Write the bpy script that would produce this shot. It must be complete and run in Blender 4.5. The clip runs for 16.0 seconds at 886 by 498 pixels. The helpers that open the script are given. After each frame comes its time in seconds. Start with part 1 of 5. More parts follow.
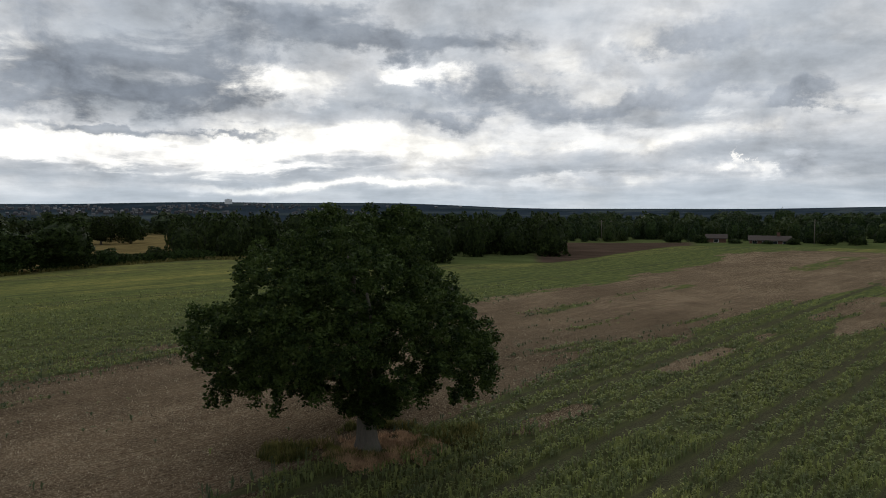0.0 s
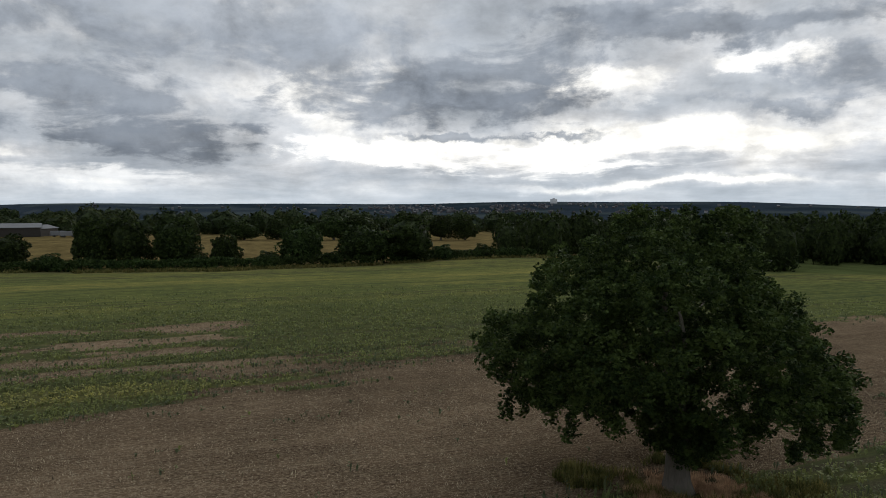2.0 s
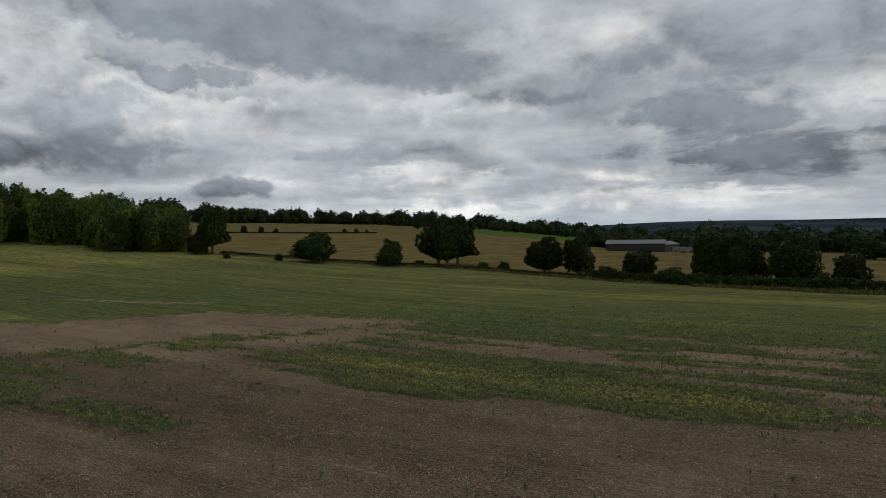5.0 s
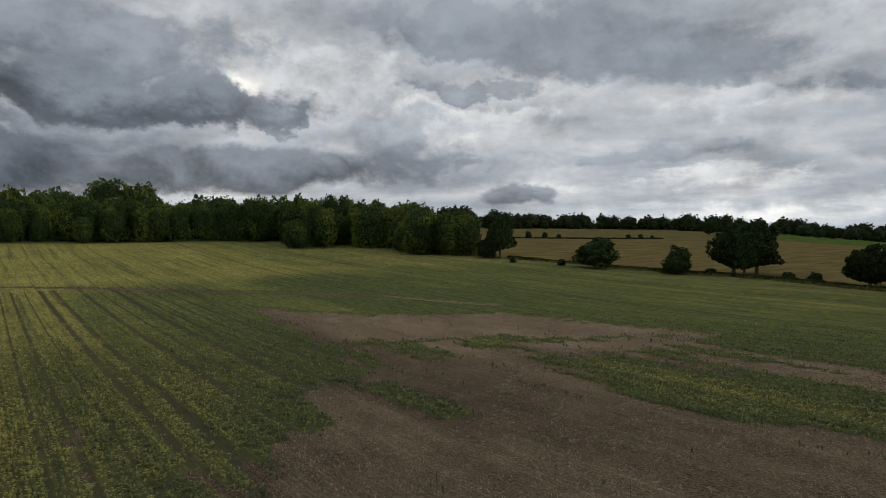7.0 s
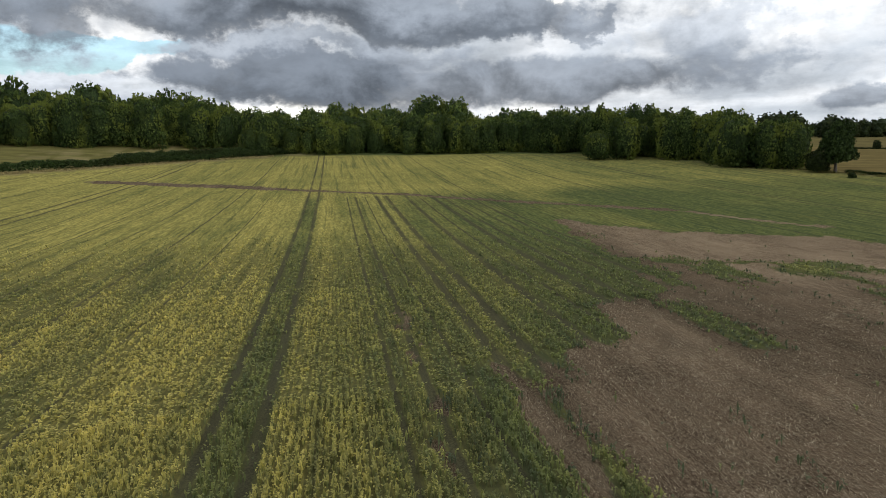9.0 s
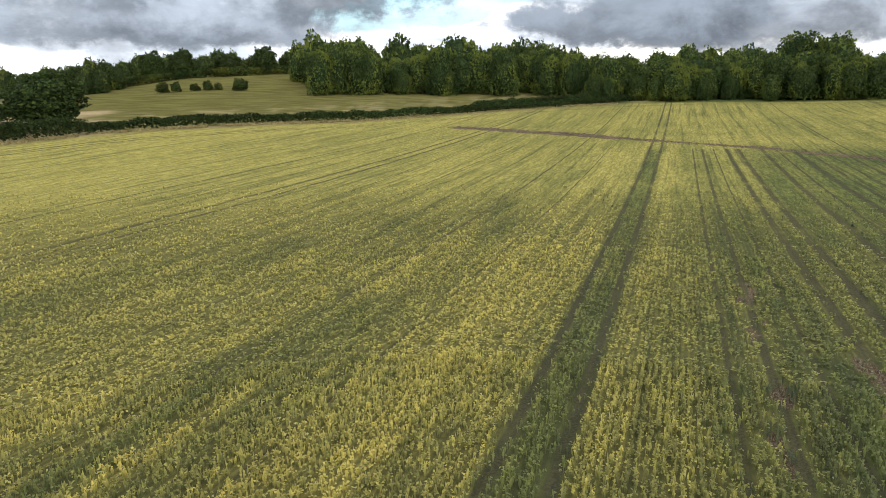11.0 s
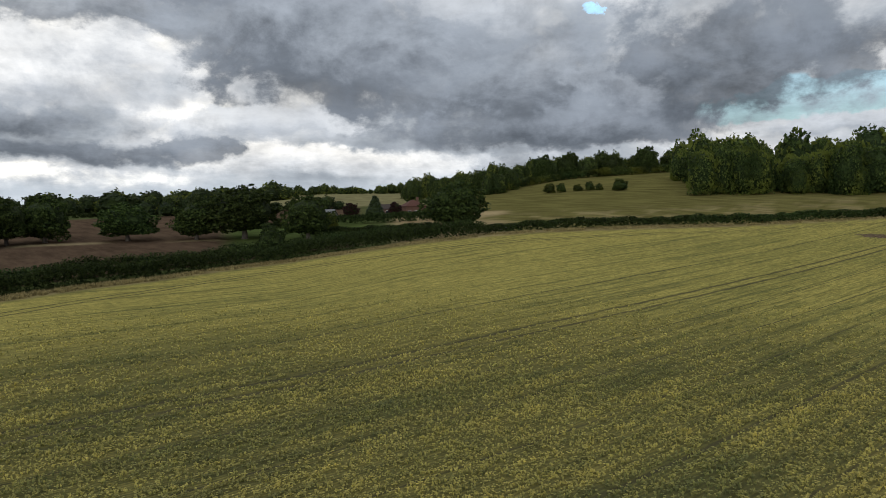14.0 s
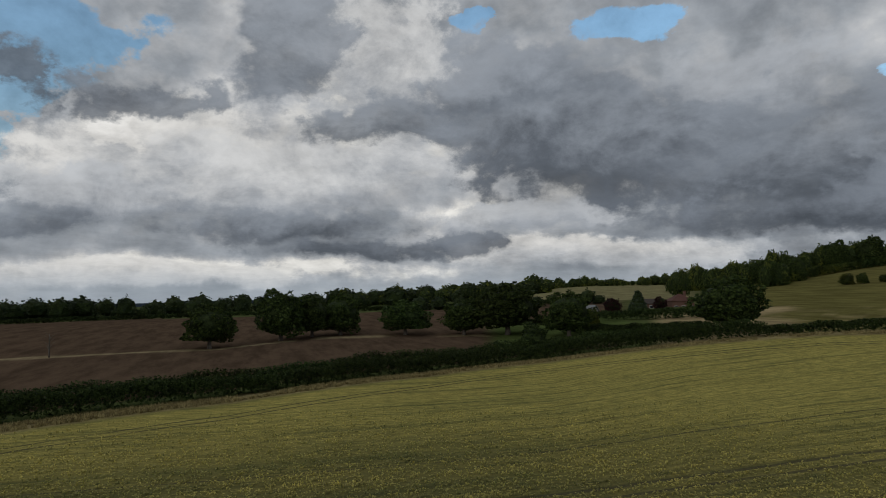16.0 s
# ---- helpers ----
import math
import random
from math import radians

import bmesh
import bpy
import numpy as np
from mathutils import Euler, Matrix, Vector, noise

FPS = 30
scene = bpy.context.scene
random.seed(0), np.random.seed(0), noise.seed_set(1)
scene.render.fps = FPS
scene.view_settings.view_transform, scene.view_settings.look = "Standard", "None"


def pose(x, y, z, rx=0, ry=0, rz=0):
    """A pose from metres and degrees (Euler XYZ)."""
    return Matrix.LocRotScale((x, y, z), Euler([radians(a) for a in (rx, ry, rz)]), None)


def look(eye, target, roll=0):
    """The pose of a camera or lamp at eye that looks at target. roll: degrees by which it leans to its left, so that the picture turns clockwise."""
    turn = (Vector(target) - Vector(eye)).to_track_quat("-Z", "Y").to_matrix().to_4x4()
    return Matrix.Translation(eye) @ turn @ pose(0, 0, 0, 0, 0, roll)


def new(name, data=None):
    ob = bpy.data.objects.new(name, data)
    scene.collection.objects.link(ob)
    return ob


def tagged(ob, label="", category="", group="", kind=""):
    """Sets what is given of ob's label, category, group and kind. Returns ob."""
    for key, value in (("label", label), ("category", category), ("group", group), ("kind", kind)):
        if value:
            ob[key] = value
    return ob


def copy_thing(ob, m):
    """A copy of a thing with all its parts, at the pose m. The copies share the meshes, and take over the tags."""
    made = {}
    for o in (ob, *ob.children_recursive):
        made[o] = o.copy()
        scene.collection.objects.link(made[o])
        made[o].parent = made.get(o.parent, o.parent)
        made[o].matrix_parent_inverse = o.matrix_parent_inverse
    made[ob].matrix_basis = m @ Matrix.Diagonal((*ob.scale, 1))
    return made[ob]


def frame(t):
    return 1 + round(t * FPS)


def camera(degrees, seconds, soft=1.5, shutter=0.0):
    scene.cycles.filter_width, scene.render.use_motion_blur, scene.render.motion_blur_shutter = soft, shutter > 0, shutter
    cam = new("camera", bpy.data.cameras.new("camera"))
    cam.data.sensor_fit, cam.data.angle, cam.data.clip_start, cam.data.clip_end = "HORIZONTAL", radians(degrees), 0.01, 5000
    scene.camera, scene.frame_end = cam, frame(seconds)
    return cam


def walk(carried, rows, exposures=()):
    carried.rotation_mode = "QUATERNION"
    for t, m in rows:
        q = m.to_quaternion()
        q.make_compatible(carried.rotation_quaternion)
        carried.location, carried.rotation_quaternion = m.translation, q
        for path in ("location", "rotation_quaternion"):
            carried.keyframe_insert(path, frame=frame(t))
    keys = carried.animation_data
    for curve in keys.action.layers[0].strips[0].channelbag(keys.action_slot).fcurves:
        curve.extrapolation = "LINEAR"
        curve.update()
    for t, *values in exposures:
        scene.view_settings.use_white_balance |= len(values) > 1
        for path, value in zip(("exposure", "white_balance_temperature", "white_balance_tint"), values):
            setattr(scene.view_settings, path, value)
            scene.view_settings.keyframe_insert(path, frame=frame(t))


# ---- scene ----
cam = camera(68.4, 16.0, soft=0.8, shutter=0.0)
walk(cam, [
    (0, pose(-0.000, 0.000, 11.000, 86.462, 0.093, -0.003)),
    (0.5, pose(0.076, 1.055, 11.042, 86.393, 0.090, 4.797)),
    (1, pose(0.125, 2.045, 11.094, 86.521, -0.030, 9.769)),
    (1.5, pose(0.091, 2.641, 11.116, 86.466, 0.025, 18.258)),
    (2, pose(0.059, 2.803, 11.116, 86.447, 0.142, 27.809)),
    (2.5, pose(0.054, 2.705, 11.112, 86.500, 0.275, 37.201)),
    (3, pose(0.065, 2.558, 11.115, 86.551, 0.297, 46.388)),
    (3.5, pose(0.022, 2.481, 11.128, 86.602, 0.260, 55.194)),
    (4, pose(-0.002, 2.454, 11.136, 86.636, 0.443, 64.043)),
    (6.5, pose(0.721, 2.093, 11.303, 90.067, 0.720, 95.976)),
    (7, pose(0.723, 2.160, 11.307, 89.201, 0.713, 102.651)),
    (7.5, pose(0.742, 2.172, 11.308, 88.602, 0.710, 109.225)),
    (8, pose(0.806, 2.178, 11.324, 86.135, 0.735, 115.642)),
    (8.5, pose(0.869, 2.192, 11.369, 83.858, 0.791, 122.018)),
    (11, pose(1.307, 2.087, 12.065, 77.527, 0.749, 157.531)),
    (11.5, pose(1.278, 2.015, 12.386, 78.398, 0.725, 165.780)),
    (12, pose(1.245, 1.960, 12.754, 79.268, 0.677, 173.217)),
    (12.5, pose(1.208, 1.922, 13.164, 80.308, 0.687, 178.214)),
    (13, pose(1.179, 1.947, 13.610, 81.817, 0.678, -178.190)),
    (13.5, pose(1.187, 2.012, 14.090, 83.792, 0.663, -174.633)),
    (14, pose(1.211, 2.100, 14.592, 85.985, 0.657, -170.530)),
    (14.5, pose(1.250, 2.168, 15.090, 88.239, 0.694, -165.629)),
    (15, pose(1.249, 2.224, 15.564, 90.490, 0.678, -160.044)),
    (15.5, pose(1.265, 2.262, 16.012, 92.781, 0.755, -153.930)),
    (16, pose(1.298, 2.292, 16.448, 94.199, 0.884, -148.028)),
], exposures=[(0.0, 0.3), (2.0, 0.35), (4.0, 0.0), (7.0, 0.06), (8.5, 0.52), (11.0, 1.42), (12.5, 1.02), (13.5, 0.56), (14.5, 0.25), (16.0, -0.36)])

# ---------------------------------------------------------------- light
SUN_AZ, SUN_EL = -4.0, 24.0            # degrees, anticlockwise from +y, and above the horizon
DRILL = 138.0                          # direction of the drilled rows
BEND = 0.0235                          # how they swing aside past the oak
CX, CY = 0.8, 2.3                      # middle of the plan's polar rings


def way(az, r, cx=CX, cy=CY):
    a = radians(az)
    return cx - math.sin(a) * r, cy + math.cos(a) * r


sun_data = bpy.data.lights.new("sun", "SUN")
sun_data.energy, sun_data.angle, sun_data.color = 0.65, radians(40), (1.0, 0.95, 0.88)
sun = new("sun", sun_data)
sx, sy = way(SUN_AZ, 50, 0, 0)
sun.matrix_world = look((sx, sy, 50 * math.tan(radians(SUN_EL))), (0, 0, 0))


class Nodes:
    """Short calls for node trees."""

    def __init__(self, tree):
        self.tree, self.nodes, self.links = tree, tree.nodes, tree.links

    def add(self, kind, operation="", attribute_name=""):
        n = self.nodes.new(kind)
        if operation:
            n.operation = operation
        if attribute_name:
            n.attribute_name = attribute_name
        return n

    def put(self, socket, value):
        if hasattr(value, "links") or hasattr(value, "is_output"):
            self.links.new(value, socket)
        elif value is not None:
            socket.default_value = value

    def math(self, op, a, b=None, c=None, clamp=False):
        n = self.add("ShaderNodeMath", op)
        n.use_clamp = clamp
        for s, v in zip(n.inputs, (a, b, c)):
            self.put(s, v)
        return n.outputs[0]

    def mix(self, f, a, b, mode="MIX"):
        n = self.add("ShaderNodeMix")
        n.data_type, n.blend_type = "RGBA", mode
        self.put(n.inputs[0], f)
        self.put(n.inputs[6], a)
        self.put(n.inputs[7], b)
        return n.outputs[2]

    def noise(self, vec, scale, detail=4, rough=0.55, distortion=0.0, color=False):
        n = self.add("ShaderNodeTexNoise")
        self.put(n.inputs["Vector"], vec)
        n.inputs["Scale"].default_value = scale
        n.inputs["Detail"].default_value = detail
        n.inputs["Roughness"].default_value = rough
        n.inputs["Distortion"].default_value = distortion
        return n.outputs["Color" if color else "Fac"]

    def ramp(self, f, stops, mode="LINEAR"):
        n = self.add("ShaderNodeValToRGB")
        n.color_ramp.interpolation = mode
        el = n.color_ramp.elements
        while len(el) < len(stops):
            el.new(0.5)
        for e, (p, c) in zip(el, stops):
            e.position = p
            e.color = (c, c, c, 1) if isinstance(c, (int, float)) else (*c, 1)
        self.put(n.inputs[0], f)
        return n.outputs[0]

    def span(self, v, a, b, c=0.0, d=1.0, smooth=True):
        n = self.add("ShaderNodeMapRange")
        n.interpolation_type = "SMOOTHSTEP" if smooth else "LINEAR"
        for s, x in zip(n.inputs, (v, a, b, c, d)):
            self.put(s, x)
        return n.outputs[0]


def cloud_tone(v):
    """Cloud grey: bluish where it is dark, a little warm where the light comes through."""
    f = min(1.0, max(0.0, (v - 0.05) / 0.65))
    return v * (0.82 + 0.20 * f), v * (0.98 + 0.025 * f), v * (1.22 - 0.25 * f), 1


def build_world():
    world = bpy.data.worlds.new("sky")
    scene.world = world
    world.use_nodes = True
    t = world.node_tree
    t.nodes.clear()
    N = Nodes(t)
    out = N.add("ShaderNodeOutputWorld")
    sky = N.add("ShaderNodeTexSky")
    sky.sky_type, sky.sun_disc = "NISHITA", False
    sky.sun_elevation, sky.sun_rotation = radians(SUN_EL), radians(-SUN_AZ)
    sky.air_density, sky.dust_density, sky.ozone_density = 1.1, 0.6, 1.2
    co = N.add("ShaderNodeTexCoord").outputs["Generated"]
    sep = N.add("ShaderNodeSeparateXYZ")
    N.put(sep.inputs[0], co)
    x, y, z = sep.outputs
    zz = N.math("MAXIMUM", z, 0.0)
    el = N.math("MULTIPLY", N.math("ARCSINE", z), 57.296)
    az = N.math("MULTIPLY", N.math("ARCTAN2", N.math("MULTIPLY", x, -1), y), 57.296)
    turn = N.math("SUBTRACT", N.math("MODULO", N.math("ADD", az, 430.0), 360.0), 70.0)
    def scaled(v, f):
        q = N.add("ShaderNodeVectorMath", operation="MULTIPLY")
        N.put(q.inputs[0], v)
        q.inputs[1].default_value = f
        return q.outputs[0]
    # the cloud deck seen flat from below: streets that close up towards the horizon
    deep = N.math("ADD", zz, 0.16)
    flat = N.add("ShaderNodeCombineXYZ")
    N.put(flat.inputs[0], N.math("DIVIDE", x, deep))
    N.put(flat.inputs[1], N.math("DIVIDE", y, deep))
    deck = flat.outputs[0]
    lump = scaled(co, (1, 1, 1.4))
    heaped = N.span(turn, 100.0, 150.0, 0.25, 1.0)
    # billows push the edges of every mass about
    sb = N.add("ShaderNodeSeparateColor")
    N.put(sb.inputs[0], N.noise(lump, 5.0, 9, 0.62, 0.0, True))
    waz = N.math("ADD", turn, N.math("MULTIPLY", N.math("SUBTRACT", sb.outputs[0], 0.5), 22.0))
    wel = N.math("ADD", el, N.math("MULTIPLY", N.math("SUBTRACT", sb.outputs[1], 0.5), 4.6))
    dirv = N.add("ShaderNodeCombineXYZ")
    N.put(dirv.inputs[0], waz)
    N.put(dirv.inputs[1], wel)

    def bank(caz, cel, w, h, amount):
        """A large cloud mass, or a thin bright or open place, round a direction."""
        d = N.add("ShaderNodeVectorMath", operation="SUBTRACT")
        N.put(d.inputs[0], dirv.outputs[0])
        d.inputs[1].default_value = (caz, cel, 0)
        q = scaled(d.outputs[0], (1 / w, 1 / h, 0))
        dot = N.add("ShaderNodeVectorMath", operation="DOT_PRODUCT")
        N.put(dot.inputs[0], q)
        N.put(dot.inputs[1], q)
        e = N.math("POWER", 0.3679, dot.outputs["Value"])
        return N.math("MULTIPLY", e, amount * 1.25)

    def total(rows, start):
        v = start
        for b in rows:
            v = N.math("ADD", v, bank(*b))
        return v

    street = N.math("SUBTRACT", N.noise(deck, 1.25, 7, 0.52, 0.3), 0.5)
    # towards the west the deck breaks into rounded heaps
    heap = N.math("SUBTRACT", N.noise(lump, 3.3, 8, 0.5, 0.15), 0.5)
    part_h = N.math("MULTIPLY", heaped, 0.9)
    street = N.math("ADD", N.math("MULTIPLY", street, N.math("SUBTRACT", 1.0, N.math("MULTIPLY", heaped, 0.75))), N.math("MULTIPLY", heap, part_h))
    puff = N.noise(lump, 7.0, 8, 0.55, 0.1)
    curd = N.math("ABSOLUTE", N.math("SUBTRACT", N.noise(lump, 9.0, 7, 0.5), 0.5))
    up = N.add("ShaderNodeVectorMath", operation="ADD")
    N.put(up.inputs[0], lump)
    up.inputs[1].default_value = (0.0, 0.0, 0.075)
    top = N.math("SUBTRACT", N.noise(lump, 3.6, 6, 0.5), N.noise(up.outputs[0], 3.6, 6, 0.5))
    gap = total(GAPS, 0.0)
    light = total(THIN + THIN_WEST, 0.0)
    light = N.math("MULTIPLY", light, N.span(N.noise(lump, 6.5, 9, 0.6, 0.2), 0.36, 0.60, 0.25, 1.55))
    # high, thin sheet behind
    back = N.math("ADD", N.math("ADD", SKY_BASE, N.math("MULTIPLY", street, 1.25)), light)
    back = N.math("ADD", back, N.math("MULTIPLY", N.math("SUBTRACT", puff, 0.5), 0.36))
    back = N.math("SUBTRACT", back, N.math("MULTIPLY", N.math("ADD", N.math("SUBTRACT", curd, 0.09), N.math("MULTIPLY", top, 1.2)), heaped))
    tone = N.ramp(back, [(0.0, (0.88, 0.865, 0.82)), (0.14, (0.70, 0.695, 0.675)), (0.32, (0.47, 0.485, 0.505)), (0.52, (0.325, 0.352, 0.385)), (0.75, (0.225, 0.250, 0.283)), (1.0, (0.15, 0.172, 0.20))])
    cover = N.span(N.math("ADD", gap, N.math("SUBTRACT", N.math("MULTIPLY", N.math("SUBTRACT", puff, 0.5), 1.1), N.math("MULTIPLY", N.math("SUBTRACT", curd, 0.1), -1.2))), 0.64, 0.46)
    blue = N.mix(N.span(el, 6.0, 18.0, 0.5, 0.1), N.mix(1.0, sky.outputs[0], (0.118, 0.146, 0.150, 1), "MULTIPLY"), (0.46, 0.50, 0.53, 1))
    tone = N.mix(cover, N.mix(1.0, blue, N.span(el, 4.0, 18.0, 0.50, 1.0), "MULTIPLY"), tone)
    # heaped clouds in front, the farther ones first: curled edges, pale heads and flat dark bases
    curl = N.math("SUBTRACT", 0.20, N.math("ABSOLUTE", N.math("SUBTRACT", N.noise(lump, 11.0, 9, 0.60), 0.5)))
    fleece = N.math("ADD", N.math("MULTIPLY", N.math("SUBTRACT", N.noise(lump, 7.5, 10, 0.62, 0.25), 0.5), 1.9), N.math("MULTIPLY", curl, 1.1))
    wisp = N.math("MULTIPLY", N.math("SUBTRACT", N.noise(deck, 2.6, 9, 0.62, 0.4), 0.5), 2.4)
    lo_az = N.math("ADD", turn, N.math("MULTIPLY", N.math("SUBTRACT", sb.outputs[0], 0.5), 34.0))
    lo_el = N.math("ADD", el, N.math("MULTIPLY", N.math("MULTIPLY", N.math("SUBTRACT", sb.outputs[1], 0.5), 11.0), N.span(el, 0.0, 12.0, 0.25, 1.0)))
    at = N.add("ShaderNodeCombineXYZ")
    N.put(at.inputs[0], lo_az)
    N.put(at.inputs[1], lo_el)
    for caz, cel, w, h, crown_tone, base_tone in HEAPS:
        d = N.add("ShaderNodeVectorMath", operation="SUBTRACT")
        N.put(d.inputs[0], at.outputs[0])
        d.inputs[1].default_value = (caz, cel, 0)
        q = scaled(d.outputs[0], (1 / w, 1 / h, 0))
        far = N.add("ShaderNodeVectorMath", operation="LENGTH")
        N.put(far.inputs[0], q)
        rag = fleece if caz > 84 or h > 1.3 * w else wisp
        inside = N.math("ADD", N.math("SUBTRACT", 1.0, far.outputs["Value"]), N.math("MULTIPLY", rag, 1.15))
        hold = N.span(inside, -0.10, 0.45 if caz > 84 else 0.70, 0.0, 0.88)
        lift = N.add("ShaderNodeVectorMath", operation="DOT_PRODUCT")
        N.put(lift.inputs[0], q)
        lift.inputs[1].default_value = (0, 1, 0)
        grade = N.span(N.math("ADD", lift.outputs["Value"], N.math("MULTIPLY", fleece, 1.7)), -0.95, 0.95)
        tone = N.mix(hold, tone, N.mix(grade, cloud_tone(base_tone), cloud_tone(crown_tone)))
    tone = N.mix(1.0, tone, N.span(N.math("ADD", fleece, N.math("MULTIPLY", wisp, 0.5)), -0.7, 0.7, 0.70, 1.36), "MULTIPLY")
    # far heaps just over the horizon pale into the blue air
    tone = N.mix(N.span(el, 3.6, 0.2, 0.0, 0.50), tone, (0.47, 0.54, 0.61, 1))
    cloud = N.add("ShaderNodeBackground")
    N.put(cloud.inputs[0], tone)
    cloud.inputs[1].default_value = 1.0
    N.put(out.inputs[0], cloud.outputs[0])


SKY_BASE = 0.46
# azimuth, elevation, half widths in degrees, and how far the sheet thins there
THIN = [
    (1, 11.2, 5, 0.7, -0.52), (14, 10.2, 4, 1.0, -0.48), (12, 5.8, 17, 1.1, -0.42), (-16, 6, 12, 0.8, -0.22), (-15, 12.5, 22, 5, -0.12),
    (36, 9.5, 11, 3.5, -0.22), (-23, 3.0, 3, 0.6, -0.32), (10, 2.0, 12, 0.4, -0.3), (-12, 2.6, 6, 0.6, -0.25), (78, 10.2, 5, 0.9, -0.36),
    (60, 12.6, 4, 0.8, -0.22), (30, 5.2, 6, 1.2, -0.55), (70, 2.0, 18, 0.7, -0.32), (82, 4.5, 10, 0.5, -0.28), (63, 4.3, 3, 0.6, -0.2)]
THIN_WEST = [
    (119, 13.2, 6, 0.9, -0.32), (111, 11.8, 6, 1.4, -0.36), (103, 9, 5, 1.0, -0.2), (141, 4.0, 8, 0.5, -0.6), (222, 17, 26, 4.5, -0.14),
    (205, 7.8, 6, 0.9, -0.26), (181, 12, 3.5, 2.6, -0.14), (219, 10.8, 6, 2.2, -0.26), (196, 3.5, 11, 0.8, -0.26), (217, 2.7, 6, 0.5, -0.3),
    (235, 13.3, 5, 1.4, -0.46), (225, 11.3, 8, 1.8, -0.28), (218, 20, 3, 2.3, -0.46), (191, 16, 3, 0.9, -0.22), (210, 7.2, 3, 0.9, -0.4),
    (230, 2.8, 14, 0.9, -0.45)]
GAPS = [(159, 7.5, 6.5, 1.7, 1.2), (150.5, 8.7, 4, 0.8, 0.85), (246, 20, 8, 4.5, 1.15), (250, 13.5, 5, 3.5, 1.1), (209, 23.6, 3, 1.2, 0.85), (195, 22.2, 5, 1.5, 0.9), (176, 15.5, 2, 1, 0.7)]
# azimuth, elevation, half widths in degrees, and the tones of head and base
HEAPS_SOUTH = [
    (20.5, 4.8, 17.8, 1.8, 0.85, 0.8), (0.7, 10.7, 4.4, 1.0, 0.85, 0.75), (14.6, 9.5, 5.0, 1.4, 0.8, 0.6), (-10.5, 6.5, 14.0, 1.4, 0.62, 0.55), (24.5, 11.4, 13.3, 2.5, 0.2, 0.13),
    (22.5, 9.2, 8.3, 1.7, 0.19, 0.12), (4.1, 13.8, 15.6, 1.5, 0.22, 0.15), (13.5, 15.2, 11.8, 1.3, 0.24, 0.17), (-7.6, 9.8, 8.1, 2.0, 0.27, 0.19), (2.1, 8.0, 4.4, 0.8, 0.3, 0.22)]
HEAPS_SOUTH_LOW = [
    (21.3, 6.6, 11.9, 0.4, 0.26, 0.22), (-21.7, 13.3, 8.4, 1.3, 0.33, 0.27), (-29.7, 7.6, 5.2, 0.7, 0.3, 0.22), (-19.6, 9.5, 8.7, 1.1, 0.33, 0.26), (-29.3, 3.8, 2.3, 1.4, 0.42, 0.27),
    (-24.8, 2.9, 2.0, 0.8, 0.62, 0.5), (-21.5, 3.8, 0.6, 0.7, 0.7, 0.5), (-14.8, 2.8, 1.8, 1.0, 0.5, 0.42), (-8.6, 2.5, 3.4, 0.8, 0.6, 0.5), (17.0, 1.9, 2.7, 0.7, 0.6, 0.5)]
HEAPS_EAST = [
    (54.4, 7.9, 10.2, 2.6, 0.21, 0.13), (42.3, 14.3, 18.6, 2.6, 0.32, 0.23), (57.3, 13.0, 9.2, 2.4, 0.28, 0.2),
    (34.6, 5.3, 7.7, 1.5, 0.9, 0.8), (80.1, 10.3, 4.4, 1.3, 0.55, 0.42), (59.3, 2.6, 12.6, 0.9, 0.62, 0.5), (51.9, 5.7, 6.8, 2.0, 0.17, 0.1), (59.3, 8.2, 5.8, 1.2, 0.24, 0.18),
    (71.5, 10.9, 5.8, 1.3, 0.22, 0.17), (80.4, 13.6, 10.3, 2.1, 0.24, 0.19), (83.7, 6.9, 6.1, 0.8, 0.3, 0.22), (37.8, 12.0, 13.2, 3.1, 0.27, 0.2), (30.1, 8.8, 8.0, 1.3, 0.26, 0.19)]
HEAPS_NORTH = [
    (113.7, 12.8, 7.3, 2.3, 0.55, 0.42), (100.9, 10.7, 7.2, 1.4, 0.6, 0.45), (79.3, 10.1, 5.6, 1.2, 0.5, 0.36), (80.4, 5.0, 6.1, 1.1, 0.6, 0.5), (83.1, 2.5, 4.8, 0.8, 0.5, 0.45),
    (134.5, 16.0, 13.2, 2.5, 0.26, 0.17), (136.7, 8.5, 12.8, 1.0, 0.26, 0.19), (137.8, 11.6, 13.7, 2.3, 0.21, 0.06), (126.5, 11.5, 3.2, 1.8, 0.2, 0.09)]
HEAPS_NORTH_DARK = [
    (122.4, 11.9, 1.9, 2.0, 0.3, 0.15), (116.6, 11.4, 1.4, 1.6, 0.3, 0.17), (108.3, 9.0, 5.9, 2.9, 0.36, 0.22), (126.2, 6.2, 21.8, 2.0, 0.2, 0.055), (139.7, 6.0, 11.0, 1.7, 0.13, 0.05),
    (98.6, 3.9, 5.3, 0.9, 0.24, 0.15), (103.3, 17.6, 12.5, 1.8, 0.27, 0.2), (100.9, 13.7, 5.3, 0.8, 0.3, 0.22), (87.2, 16.3, 12.6, 2.5, 0.25, 0.2)]
HEAPS_NORTH_WEST = [
    (142.8, 12.3, 21.3, 2.1, 0.2, 0.07), (125.9, 12.2, 12.3, 1.8, 0.22, 0.09),
    (188.9, 3.8, 7.7, 0.8, 0.45, 0.35), (155.3, 5.1, 5.7, 0.7, 0.42, 0.3), (177.9, 7.0, 12.3, 2.1, 0.19, 0.07)]
